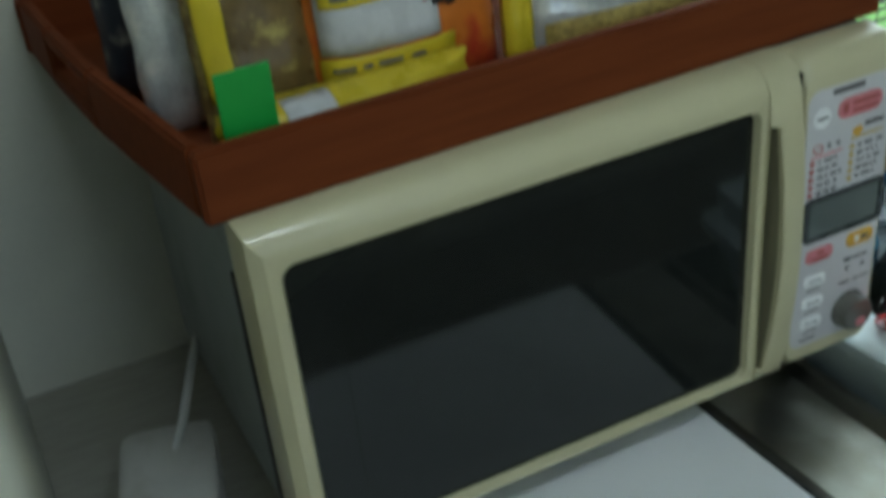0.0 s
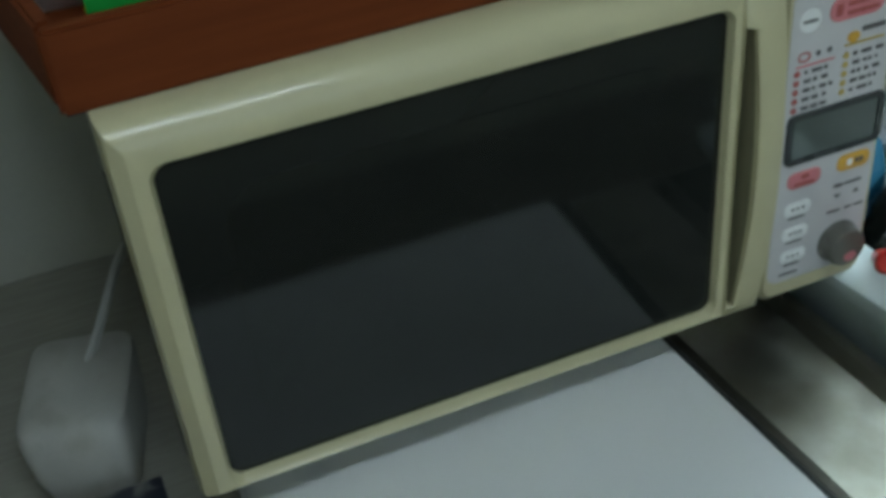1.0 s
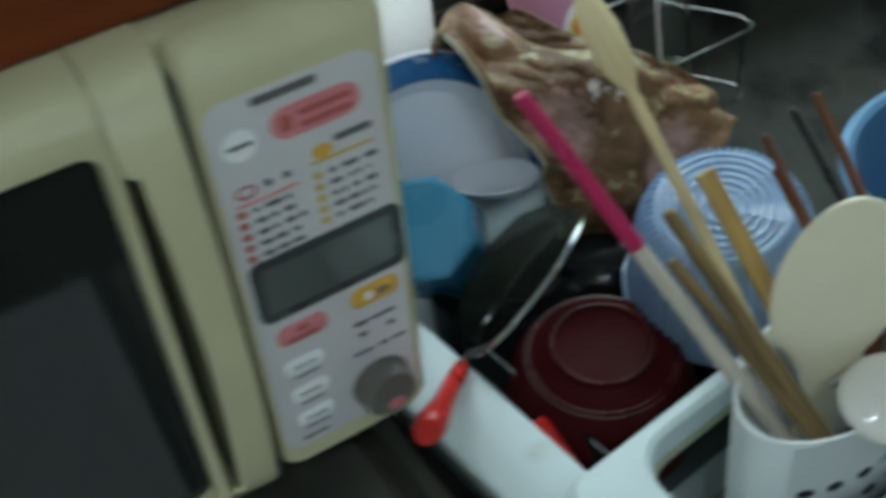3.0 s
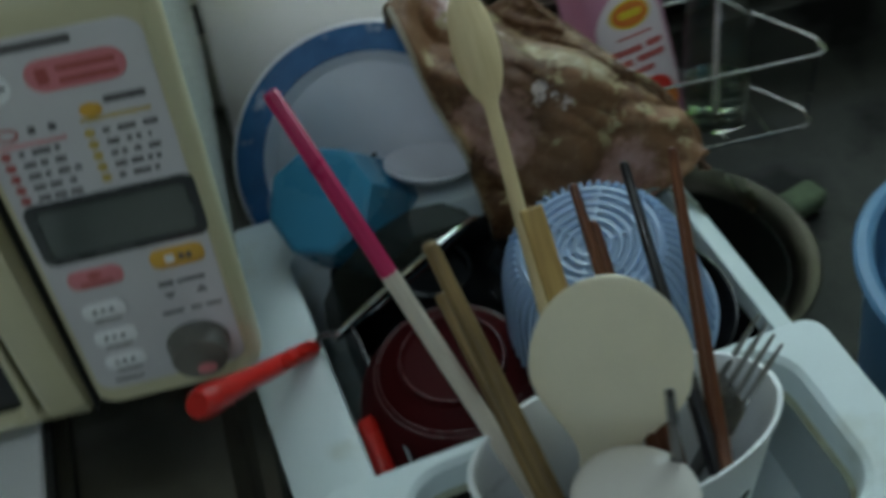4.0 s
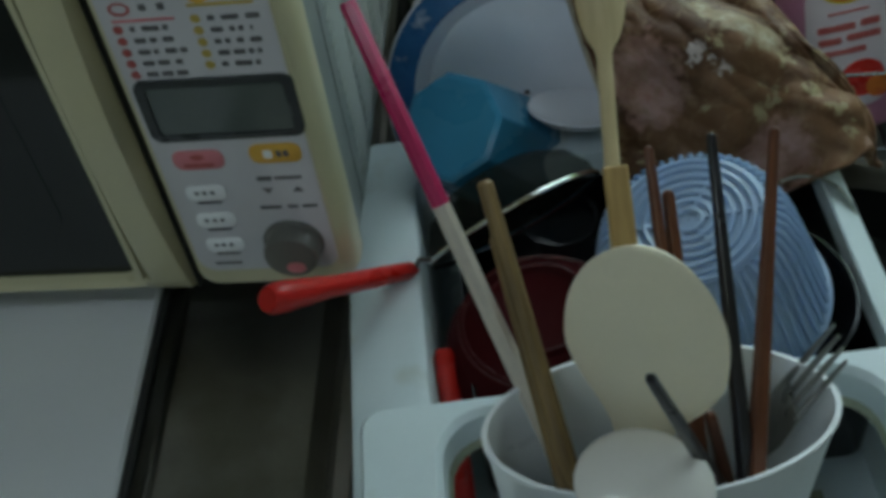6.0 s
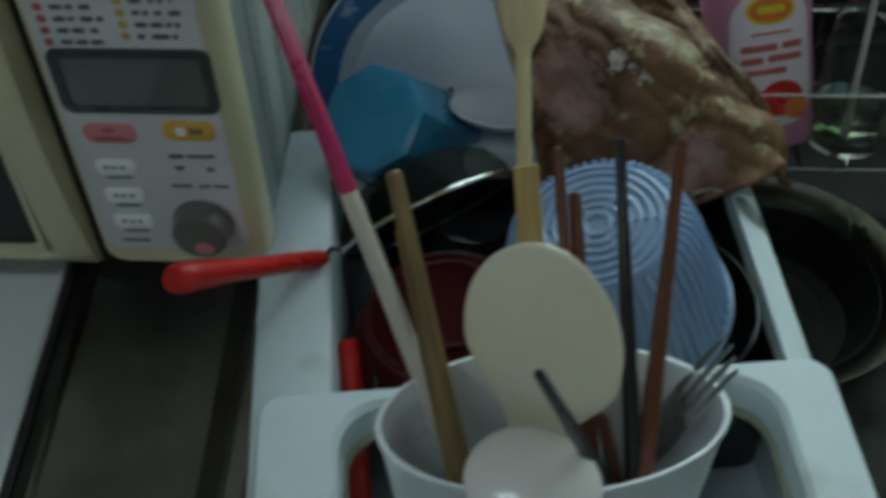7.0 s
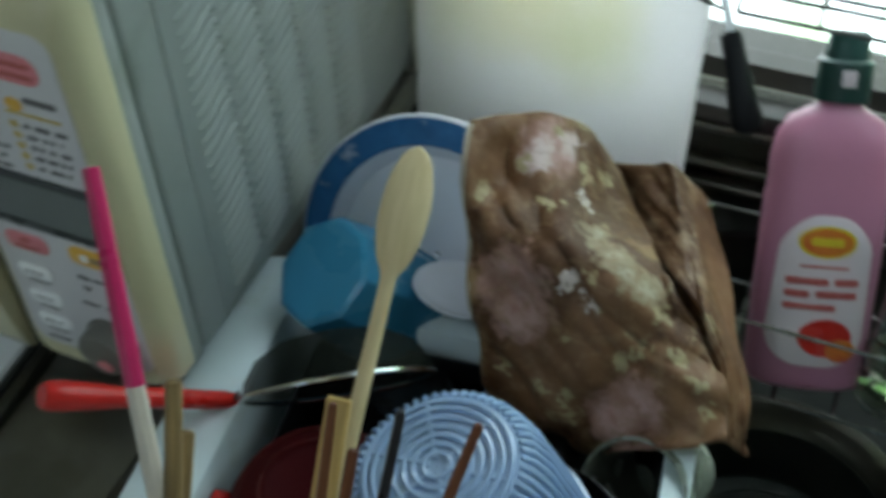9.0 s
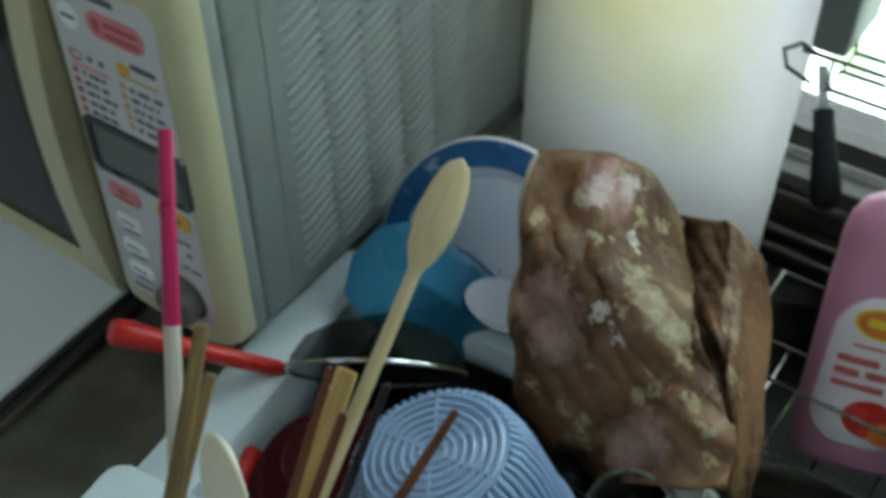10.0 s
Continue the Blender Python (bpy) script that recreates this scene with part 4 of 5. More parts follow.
# white colour on this clear fold stands for the light it catches
part("film_fold", tube([(-0.050, -0.027, 0.036), (-0.010, -0.031, 0.041), (0.040, -0.031, 0.043), (0.088, -0.024, 0.041)], [0.0012, 0.0030, 0.0034, 0.0014], 8, None, 0.6), "bag_white", p, "folded film edge, coloured white in place of its highlight")
packet("foil_bag", pose(0.432, 0.100, BZ, -20, 0, 4), 0.105, 0.085, 0.040, "bag_clear", "shiny crinkled foil bag lying in the tray", 1.0, 6)
packet("clear_bag", pose(0.016, 0.140, BZ, -4, 0, -6), 0.050, 0.150, 0.030, "bag_clear", "silvery clear bag standing in the tray corner", 1.0, 7)
packet("dark_pouch", pose(0.012, 0.225, BZ, 0, 0, -4), 0.055, 0.110, 0.05, "navy", "dark pouch behind the clear bag", 1.0, 8)

# ---- between wall and microwave ----
jar = thing("white_appliance", pose(-0.057, 0.150, -0.030, 0, 0, -14) @ Matrix.Diagonal((0.88, 0.92, 1.05, 1)), "small white plastic appliance with a pale cord, beside the microwave", "appliance")
rings = []
for z, sx, sy, ox, oy in ((0.0, 0.032, 0.050, 0.006, -0.006), (0.003, 0.035, 0.054, 0.005, -0.006), (0.026, 0.040, 0.060, 0.002, -0.004), (0.052, 0.043, 0.060, 0, 0), (0.059, 0.042, 0.057, 0, 0.002), (0.0625, 0.037, 0.050, 0, 0.004)):
    rings.append([(ox + sx * math.copysign(abs(math.cos(t)) ** 0.28, math.cos(t)), oy + sy * math.copysign(abs(math.sin(t)) ** 0.28, math.sin(t)), z) for t in [2 * math.pi * k / 32 for k in range(32)]])
part("housing", loops(rings), "off_white", jar, "rounded white housing")
part("rivet", lathe([(0.0030, 0), (0.0030, 0.0015), (0.0018, 0.0022)], 12), "black", jar).matrix_local = lens((-0.012, -0.050, 0.048), (-0.014, -0.150, 0.110))
part("cord", tube([(0.006, 0.02, 0.058), (0.018, 0.05, 0.072), (0.030, 0.10, 0.086), (0.038, 0.16, 0.082), (0.044, 0.225, 0.040)], 0.0042, 8), "cord", jar, "pale power cord")
nb = thing("dark_box", pose(-0.050, 0.030, -0.030), "dark navy printed box with pale lines, by the microwave", "box")
part("carton", box((-0.030, -0.030, 0), (0.030, 0.040, 0.028), 0.0015), "navy", nb)
for k in range(2):
    part("print_bar", box((-0.022 + 0.012 * k, -0.026 + 0.010 * (k % 2), 0.0281), (-0.014 + 0.012 * k, 0.020, 0.0286)), "ink_pale", nb)
rp = thing("red_packet", pose(-0.092, 0.02, -0.030), "red and white film packet on the worktop by the wall", "food packet")
part("bag", loops([[(0.028 * s * math.cos(t), 0.045 * s * math.sin(t), z) for t in [2 * math.pi * k / 24 for k in range(24)]] for s, z in ((0.90, 0), (1.0, 0.008), (0.9, 0.024), (0.4, 0.032))]), "bag_white", rp)
part("red_print", loops([[(0.004 + 0.016 * s * math.cos(t), 0.004 + 0.02 * s * math.sin(t), z) for t in [2 * math.pi * k / 20 for k in range(20)]] for s, z in ((1.0, 0.026), (1.0, 0.0322), (0.7, 0.034))]), "red", rp)

# ---- dish rack ----
RT = pose(0.5045, -0.109, 0, 0, 0, 7.0)
TT = pose(0.4945, -0.103, 0, 0, 0, 7.0)
RIM, TUB, FLOOR, U = 0.057, 0.030, -0.062, 0.092
rack = thing("dish_rack", TT @ pose(0, 0, -0.092), "white plastic dish drainer tub full of washed dishes", "dish rack")


def tub_ring(o, z, r):
    return [(x, y, z + U) for x, y in rrect(o, 0.289 - (o if o < 0.010 else 0.010 + (o - 0.010) * 0.18), o - 0.150, 0.222 - o, r, 6)]


bm = loops([tub_ring(0.030, -0.075, 0.016), tub_ring(0.012, 0.006, 0.018), tub_ring(0.002, 0.008, 0.020), tub_ring(0.0, 0.014, 0.020), tub_ring(0.0, 0.022, 0.020), tub_ring(0.003, 0.0245, 0.019), tub_ring(0.036, TUB, 0.016), tub_ring(0.041, TUB - 0.001, 0.014), tub_ring(0.043, TUB - 0.006, 0.014), tub_ring(0.047, FLOOR + 0.006, 0.012), tub_ring(0.052, FLOOR, 0.010), tub_ring(0.12, FLOOR, 0.002)], False)
bm.faces.new(bm.verts[-len(tub_ring(0, 0, 0.01)):])
part("tub", bm, "rack", rack, "white plastic tub with a broad flat rim")
for fx, fy in ((0.06, -0.10), (0.150, -0.10), (0.06, 0.175), (0.140, 0.175)):
    part("foot", box((fx - 0.012, fy - 0.012, 0.0), (fx + 0.012, fy + 0.012, 0.018), 0.003), "rack", rack)
part("tub_floor_patch", box((0.054, -0.140, FLOOR + U + 0.0005), (0.243, -0.012, FLOOR + U + 0.0025), 0.001), "rack_in", rack, "mottled olive-grey patch on the tub floor")

# cutlery holder laid across the front of the tub
holder = thing("cutlery_holder", RT, "white plastic cutlery holder deck laid across the drainer", "cutlery holder")


def deck(x0, x1, y0, y1, z, r):
    return [(x, y, z) for x, y in rrect(x0, x1, y0, y1, r, 6)]


HO = (0.038, 0.243, -0.103, -0.010)
bm = loops([deck(0.006, 0.269, -0.120, -0.006, TUB - 0.004, 0.012), deck(0.001, 0.272, -0.124, -0.002, RIM - 0.004, 0.012), deck(0.0, 0.273, -0.126, 0.0, RIM, 0.012), deck(0.002, 0.271, -0.124, -0.002, RIM + 0.003, 0.011), deck(HO[0] - 0.003, HO[1] + 0.003, HO[2] - 0.003, HO[3] + 0.003, RIM + 0.003, 0.026), deck(*HO, RIM, 0.024), deck(HO[0] + 0.001, HO[1] - 0.001, HO[2] + 0.001, HO[3] - 0.001, RIM - 0.016, 0.023)], False)
part("holder_deck", bm, "rack", holder, "white deck with a rounded opening for the cutlery cup")
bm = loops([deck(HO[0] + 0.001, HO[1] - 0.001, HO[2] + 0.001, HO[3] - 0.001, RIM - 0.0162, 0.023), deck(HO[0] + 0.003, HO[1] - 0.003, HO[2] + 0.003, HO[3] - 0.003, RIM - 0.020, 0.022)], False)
part("opening_edge", bm, "rack_in", holder, "mottled olive-grey edge under the opening")

# made-up black liner, added to keep the tub's inside dark under the bowls
et = thing("shade_liner", TT @ pose(0, 0, FLOOR + 0.0005), "black liner added to darken the drainer's inside under the bowls", "tray")
rings = [[(x, y, z) for x, y in rrect(o + 0.014, 0.323 - o, o - 0.045, 0.222 - o, 0.012, 6)] for o, z in ((0.0560, 0.0), (0.0500, 0.004), (0.0485, 0.078), (0.0505, 0.078), (0.0525, 0.004), (0.0580, 0.003))]
part("wall", loops(rings[1:5], False), "black_bowl", et)
part("bottom", loops([rings[4], rings[5], rings[0], rings[1]]), "black_bowl", et)

# ---- cutlery cup and what stands in it ----
CUP = pose(0.6420, -0.1520, -0.0585, 0, 0, 7)
cup = thing("cutlery_cup", CUP, "oval white plastic cutlery cup with dark drain holes", "cutlery cup")
CA, CB, CH = 0.0725, 0.0365, 0.1715
prof = [(0.80, 0.0), (0.835, 0.003), (0.985, CH - 0.004), (1.0, CH - 0.003), (1.0, CH), (0.965, CH), (0.955, CH - 0.004), (0.80, 0.006), (0.3, 0.006)]
bm = loops([[(r * CA * math.cos(2 * math.pi * i / 56), r * CB * math.sin(2 * math.pi * i / 56) * (1 if r > 0.5 else 1), z) for i in range(56)] for r, z in prof])
body_cup = part("cup_body", bm, "cup", cup)
for row, z in ((0, 0.128), (1, 0.106)):
    for k in range(7):
        a = radians(-140 + 100 * (k + 0.5 * row) / 6.5)
        s = 0.835 + 0.15 * z / CH
        n = Vector((math.cos(a) / CA, math.sin(a) / CB, 0)).normalized()
        c = Vector((s * CA * math.cos(a), s * CB * math.sin(a), z))
        part("drain_hole", lathe([(0.0042, -0.0008), (0.0042, 0.0006), (0.0030, 0.0008)], 14, 1.0, 0.75), "black", cup).matrix_local = lens(c, c + n)


def single(name, bm, material, label, category, group="utensils in the cup", smooth=35):
    return tagged(part(name, bm, material, smooth=smooth), label, category, group)


def stick(name, tip, end, r_tip, r_end, material, label, square=False, category="chopstick"):
    n = 4 if square else 10
    a, b = Vector(tip), Vector(end)
    L_ = (b - a).length
    bm = lathe([(r_tip * 0.6, 0), (r_tip, 0.0015), (r_end, L_ - 0.001), (r_end * 0.8, L_)], n)
    if square:
        bmesh.ops.bevel(bm, geom=bm.edges[:], offset=0.0006, segments=1, affect="EDGES")
    ob = single(name, bm, material, label, category)
    ob.matrix_world = lens(tip, end, 20)
    return ob


# magenta and cream chopstick
pk = thing("two_tone_chopstick", lens((0.527, -0.049, 0.250), (0.6010, -0.1530, 0.0790)), "long cream chopstick with a magenta upper half", "chopstick", "utensils in the cup")
part("magenta_end", lathe([(0.0030, 0), (0.0036, 0.001), (0.0041, 0.0880)], 8), "magenta", pk, "magenta lacquered end")
part("shaft", lathe([(0.0040, 0.0882), (0.0043, 0.16), (0.0043, 0.226), (0.003, 0.228)], 8), "white_lacquer", pk, "cream shaft")

stick("bamboo_chopstick", (0.576, -0.089, 0.189), (0.6074, -0.175, 0.091), 0.0034, 0.0046, "old_bamboo", "weathered brown bamboo chopstick", False)
stick("bamboo_chopstick", (0.578, -0.092, 0.160), (0.605, -0.178, 0.090), 0.0030, 0.0044, "old_bamboo", "weathered brown bamboo chopstick, darker and shorter", False)
stick("brown_chopstick", (0.641, -0.079, 0.194), (0.656, -0.175, 0.080), 0.0024, 0.0042, "brown_wood", "reddish-brown lacquered wooden chopstick", True)
stick("brown_chopstick", (0.649, -0.082, 0.172), (0.6596, -0.174, 0.083), 0.0030, 0.0042, "brown_wood", "reddish-brown lacquered chopstick, lower in the cup", True)
stick("black_chopstick", (0.666, -0.072, 0.193), (0.675, -0.174, 0.098), 0.0024, 0.0042, "black_wood", "black lacquered wooden chopstick", True)
stick("brown_chopstick", (0.693, -0.061, 0.184), (0.678, -0.174, 0.099), 0.0026, 0.0046, "brown_wood", "reddish-brown lacquered wooden chopstick", True)
bf = single("bamboo_spatula", box((-0.0055, -0.0016, 0), (0.0055, 0.0016, 0.130), 0.0008, 1), "bamboo", "flat yellow bamboo spatula handle standing in the cup", "spatula")
bf.matrix_world = lens((0.629, -0.056, 0.162), (0.641, -0.148, 0.066), 8)


def spoon(name, tip, end, head_w, head_l, material, label, thick=0.004, stem=0.0035, roll=0.0, category="spoon"):
    """Oval head at the start, then a tapering round stem."""
    L_ = (Vector(end) - Vector(tip)).length
    rings, n = [], 16
    for k in range(25):
        t = k / 24
        z = t * head_l * 1.35
        s = z / head_l
        w = head_w / 2 * math.sqrt(max(0.0, 1 - (2 * min(s, 1) - 1) ** 2)) if s < 0.97 else 0
        w = max(w, stem * min(1.0, s * 1.2)) if s > 0.5 else max(w, 0.0005)
        th = max(0.0008, thick * 0.5 * (0.35 + 0.65 * min(1, s)))
        dish = 0.004 * math.sin(math.pi * min(1, s))
        rings.append([(w * math.cos(2 * math.pi * i / n), th * math.sin(2 * math.pi * i / n) - dish * (1 - (math.cos(2 * math.pi * i / n)) ** 2), z) for i in range(n)])
    for z, r in ((head_l * 1.5, stem), (L_ * 0.75, stem * 1.05), (L_ - 0.002, stem * 1.1), (L_, stem * 0.7)):
        rings.append([(r * math.cos(2 * math.pi * i / n), r * 0.8 * math.sin(2 * math.pi * i / n), z) for i in range(n)])
    ob = thing(name, lens(tip, end, roll), label, category, "utensils in the cup")
    part("spoon_bowl", loops(rings[:21]), material, ob, smooth=60)
    part("stem", loops(rings[20:]), material, ob, smooth=60)
    return ob


spoon("wooden_spoon", (0.625, 0.041, 0.219), (0.6315, -0.105, 0.081), 0.023, 0.058, "pale_wood", "pale wooden spoon leaning out of the cup", 0.005, 0.0036, 180)

# rice paddle: broad dimpled blade narrowing to a neck
bm = bmesh.new()
rings = []
for k in range(40):
    if k < 16:
        a = math.pi / 2 * k / 15
        z, w = 0.050 * (1 - math.cos(a)), 0.0335 * math.sin(a)
    else:
        z = 0.050 + 0.100 * (k - 15) / 24
        w = 0.0335 - 0.0220 * (0.5 - 0.5 * math.cos(math.pi * min(1, max(0, (z - 0.056) / 0.058))))
    th = 0.0016 + 0.0012 * min(1, z / 0.08)
    bend = 0.010 * (z / 0.15 - 0.35) ** 2
    rings.append([(max(w, 0.0006) * math.cos(2 * math.pi * i / 24), th * math.sin(2 * math.pi * i / 24) * min(1, 0.3 + w / 0.01) + bend, z) for i in range(24)])
pad = thing("rice_paddle", lens((0.638, -0.1385, 0.1985), (0.633, -0.1500, 0.060), 180), "ivory plastic rice paddle standing in the cup", "rice paddle", "utensils in the cup")
part("blade", loops(rings[:31]), "paddle", pad, smooth=60)
part("handle", loops(rings[30:]), "paddle", pad, smooth=60)

# white soup spoon, bowl turned up over the rim
bm = bmesh.new()
rings = []
for k in range(13):
    a = math.pi / 2 * k / 12
    rings.append([(0.0275 * math.cos(a) * math.cos(2 * math.pi * i / 32), 0.0225 * math.cos(a) * math.sin(2 * math.pi * i / 32) , 0.0105 * math.sin(a)) for i in range(32)] if k < 12 else [(0.0004 * math.cos(2 * math.pi * i / 32), 0.0004 * math.sin(2 * math.pi * i / 32), 0.0105) for i in range(32)])
loops(rings, False, True, bm)
rin = [[(x * 0.95, y * 0.95, z * 0.86) for x, y, z in r] for r in rings]
loops([rings[0]] + rin, False, True, bm)
ls = thing("soup_spoon", pose(0.634, -0.1835, 0.113, 18, 6, -8), "glossy white soup spoon, bowl upturned over the cup rim", "spoon", "utensils in the cup")
part("spoon_bowl", bm, "spoon_white", ls, smooth=60)
bm = tube([(0.0, 0.014, 0.003), (0.002, 0.020, -0.010), (0.003, 0.026, -0.040), (0.003, 0.030, -0.075)], [0.006, 0.0055, 0.005, 0.0045], 12, None, 0.5)
part("handle", bm, "spoon_white", ls, smooth=60)


def fork(name, tip, end, material, label, roll, w=0.022, tines=4):
    t = thing(name, lens(tip, end, roll), label, "fork", "utensils in the cup")
    L_ = (Vector(end) - Vector(tip)).length
    for k in range(tines):
        x = (k - (tines - 1) / 2) * w / tines
        part("tine", tube([(x, 0, 0), (x, 0.0012, 0.012), (x, 0.003, 0.036)], [0.0007, 0.0013, 0.0015], 6), material, t)
    rings = []
    for z, ww, th, y in ((0.034, w * 0.46, 0.001, 0.003), (0.048, w * 0.5, 0.001, 0.0035), (0.062, w * 0.32, 0.0011, 0.002), (0.072, w * 0.16, 0.0014, 0.0), (L_ * 0.8, w * 0.16, 0.0012, 0), (L_, w * 0.26, 0.001, 0)):
        rings.append([(ww * math.cos(2 * math.pi * i / 14), y + th * math.sin(2 * math.pi * i / 14), z) for i in range(14)])
    part("handle", loops(rings), material, t, smooth=60)
    return t


fork("dinner_fork", (0.713, -0.133, 0.134), (0.664, -0.152, 0.020), "fork_steel", "stainless steel dinner fork, tines up in the cup", 20, 0.027)
stick("dark_skewer", (0.633, -0.204, 0.213), (0.669, -0.154, 0.060), 0.0022, 0.0040, "black_wood", "dark thin utensil handle leaning over the paddle", True, "utensil")
stick("dark_skewer", (0.662, -0.150, 0.112), (0.674, -0.150, 0.050), 0.0030, 0.0040, "brown_wood", "short dark utensil handle inside the cup", True, "utensil")

# ---- dishes in the tub ----
def dish(name, profile, m, material, label, category, n=56):
    ob = tagged(part(name, lathe(profile, n), material, smooth=40), label, category, "dishes in the rack")
    ob.matrix_world = m
    return ob


# inverted lacquer soup bowl with foot ring
lb = dish("lacquer_bowl", [(0.0560, 0.0), (0.0575, 0.001), (0.0570, 0.020), (0.0535, 0.042), (0.0440, 0.058), (0.0300, 0.0655), (0.0290, 0.0690), (0.0275, 0.0695), (0.0262, 0.0675), (0.0250, 0.0665), (0.004, 0.0660)], pose(0.592, -0.030, -0.030, 2, -2, 0), "lacquer", "dark red lacquer soup bowl upside down in the rack", "bowl")
# rings follow foot and shoulder; their lighter lacquer draws the bowl's highlights
for r, z in ((0.0283, 0.0697), (0.0415, 0.0600), (0.0440, 0.0583)):
    part("turned_ring", tube([(r * math.cos(2 * math.pi * k / 56), r * math.sin(2 * math.pi * k / 56), z) for k in range(57)], 0.0007, 6), "lacquer_gloss", lb)
dish("black_bowl", [(0.024, 0.0), (0.026, 0.001), (0.028, 0.006), (0.042, 0.020), (0.052, 0.044), (0.054, 0.060), (0.0525, 0.0605), (0.050, 0.044), (0.040, 0.022), (0.026, 0.010), (0.003, 0.009)], pose(0.7030, -0.0190, -0.0300, 3, -2, 0), "black_bowl", "glossy black bowl under the blue basket", "bowl")
dish("black_bowl", [(0.050, 0.0), (0.052, 0.001), (0.049, 0.022), (0.040, 0.046), (0.026, 0.060), (0.024, 0.065), (0.021, 0.065), (0.020, 0.060), (0.003, 0.059)], pose(0.600, 0.064, -0.0580, 0, 0, 0), "black_bowl", "black bowl upside down at the bottom of the rack", "bowl")
dish("dark_bowl", [(0.050, 0.0), (0.052, 0.001), (0.050, 0.030), (0.040, 0.052), (0.026, 0.062), (0.003, 0.062)], pose(0.668, 0.068, -0.0580), "black_bowl", "dark glazed bowl at the bottom of the rack", "bowl")
dish("dark_bowl", [(0.048, 0.0), (0.050, 0.001), (0.048, 0.013), (0.040, 0.022), (0.026, 0.026), (0.003, 0.026)], pose(0.592, -0.030, -0.0600), "black_bowl", "dark glazed bowl under the lacquer bowl", "bowl")
dish("dark_bowl", [(0.048, 0.0), (0.050, 0.001), (0.046, 0.016), (0.036, 0.025), (0.003, 0.026)], pose(0.700, -0.018, -0.0580), "black_bowl", "dark shallow bowl under the black bowl", "bowl")

# blue-rimmed plate standing on edge
PL = Matrix.Translation((0.5820, 0.1340, 0.0420)) @ Vector((-0.06, -0.90, 0.41)).to_track_quat("Z", "Y").to_matrix().to_4x4() @ Matrix.Scale(1.03, 4)
pl = thing("blue_rim_plate", PL, "white plate with a mottled blue rim, standing on edge", "plate", "dishes in the rack")
part("well", lathe([(0.083, -0.004), (0.0680, 0.0), (0.060, -0.008), (0.030, -0.0095), (0.002, -0.0095), (0.002, -0.0135), (0.030, -0.0135), (0.062, -0.012), (0.084, -0.0075)], 72, ends=False), "plate", pl, "plain white well")
part("rim", lathe([(0.0845, -0.0030), (0.0855, -0.0015), (0.0845, 0.0005), (0.0690, -0.0018 + 0.003), (0.0672, -0.0010)], 72, ends=False), "plate_rim", pl, "mottled blue rim")
part("lip", lathe([(0.0852, -0.004), (0.0866, -0.002), (0.0860, 0.0), (0.0846, 0.0006)], 72, ends=False), "plate", pl)
wd = dish("small_white_dish", [(0.010, 0.0), (0.020, 0.001), (0.036, 0.007), (0.043, 0.014), (0.0440, 0.0145), (0.0435, 0.0160), (0.035, 0.0095), (0.019, 0.0035), (0.004, 0.003)], Matrix.Translation((0.6120, 0.1080, 0.0420)) @ Vector((0.10, 0.30, 0.94)).to_track_quat("Z", "Y").to_matrix().to_4x4() @ Matrix.Scale(0.66, 4), "plate", "small white dish tilted between the plate and the cloth", "dish")

# eight-sided blue tumbler, lying with its base up and out
HX0, HX1 = Vector((0.5400, 0.0800, 0.0690)), Vector((0.5680, 0.1190, 0.0070))
hx = thing("blue_tumbler", lens(HX0, HX1, 14), "blue eight-sided plastic tumbler lying on its side", "cup", "dishes in the rack")
for nm, prof in (("base", [(0.0004, 0.005), (0.0003, 0.0), (0.030, 0.0), (0.0335, 0.0015), (0.0336, 0.0025)]), ("wall", [(0.0336, 0.0025), (0.0425, 0.078), (0.0425, 0.080), (0.0400, 0.080), (0.032, 0.006), (0.004, 0.0055)])):
    ob = part(nm, lathe(prof, 8, ends=False), "blue_cup", hx, smooth=20)
    bv = ob.modifiers.new("soft_edges", "BEVEL")
    bv.width, bv.segments, bv.limit_method, bv.angle_limit = 0.0012, 2, "ANGLE", radians(25)

# sieve with a red handle
SV = Matrix.Translation((0.577, 0.024, 0.047))
ua = Vector((0.85, 0.52, 0.03)).normalized()
va = (Vector((0.0, -0.6, 0.8)) - ua * Vector((0.0, -0.6, 0.8)).dot(ua)).normalized()
wa = ua.cross(va)
SV = SV @ Matrix((ua, va, wa)).transposed().to_4x4()
sv = thing("sieve", SV, "small wire sieve with a red plastic handle across the rack", "sieve", "dishes in the rack")
part("mesh_bowl", lathe([(0.0520, 0.0), (0.0510, -0.008), (0.044, -0.019), (0.030, -0.027), (0.014, -0.030), (0.002, -0.0305)], 48, ends=False), "mesh", sv, "fine dark wire mesh")
part("rim_wire", tube([(0.0525 * math.cos(2 * math.pi * k / 48), 0.0525 * math.sin(2 * math.pi * k / 48), 0) for k in range(49)], 0.0015, 8), "bright_steel", sv, "bright steel rim")
inv = SV.inverted()
A, B = inv @ Vector((0.519, 0.006, 0.029)), inv @ Vector((0.4595, -0.063, 0.089))
part("neck_wire", tube([(-0.052, 0.004, 0), A.lerp(Vector((-0.052, 0, 0)), 0.5) + Vector((0, 0, -0.004)), A], 0.0016, 8), "dark_wire", sv, "thin dark wire neck")
hd = [A.lerp(B, t) for t in (0, 0.06, 0.3, 0.6, 0.78, 0.90, 0.97, 1.0)]
part("handle", tube(hd, [0.0044, 0.0060, 0.0064, 0.0066, 0.0084, 0.0094, 0.0090, 0.0072], 14, None, 0.85), "red", sv, "glossy red plastic handle")

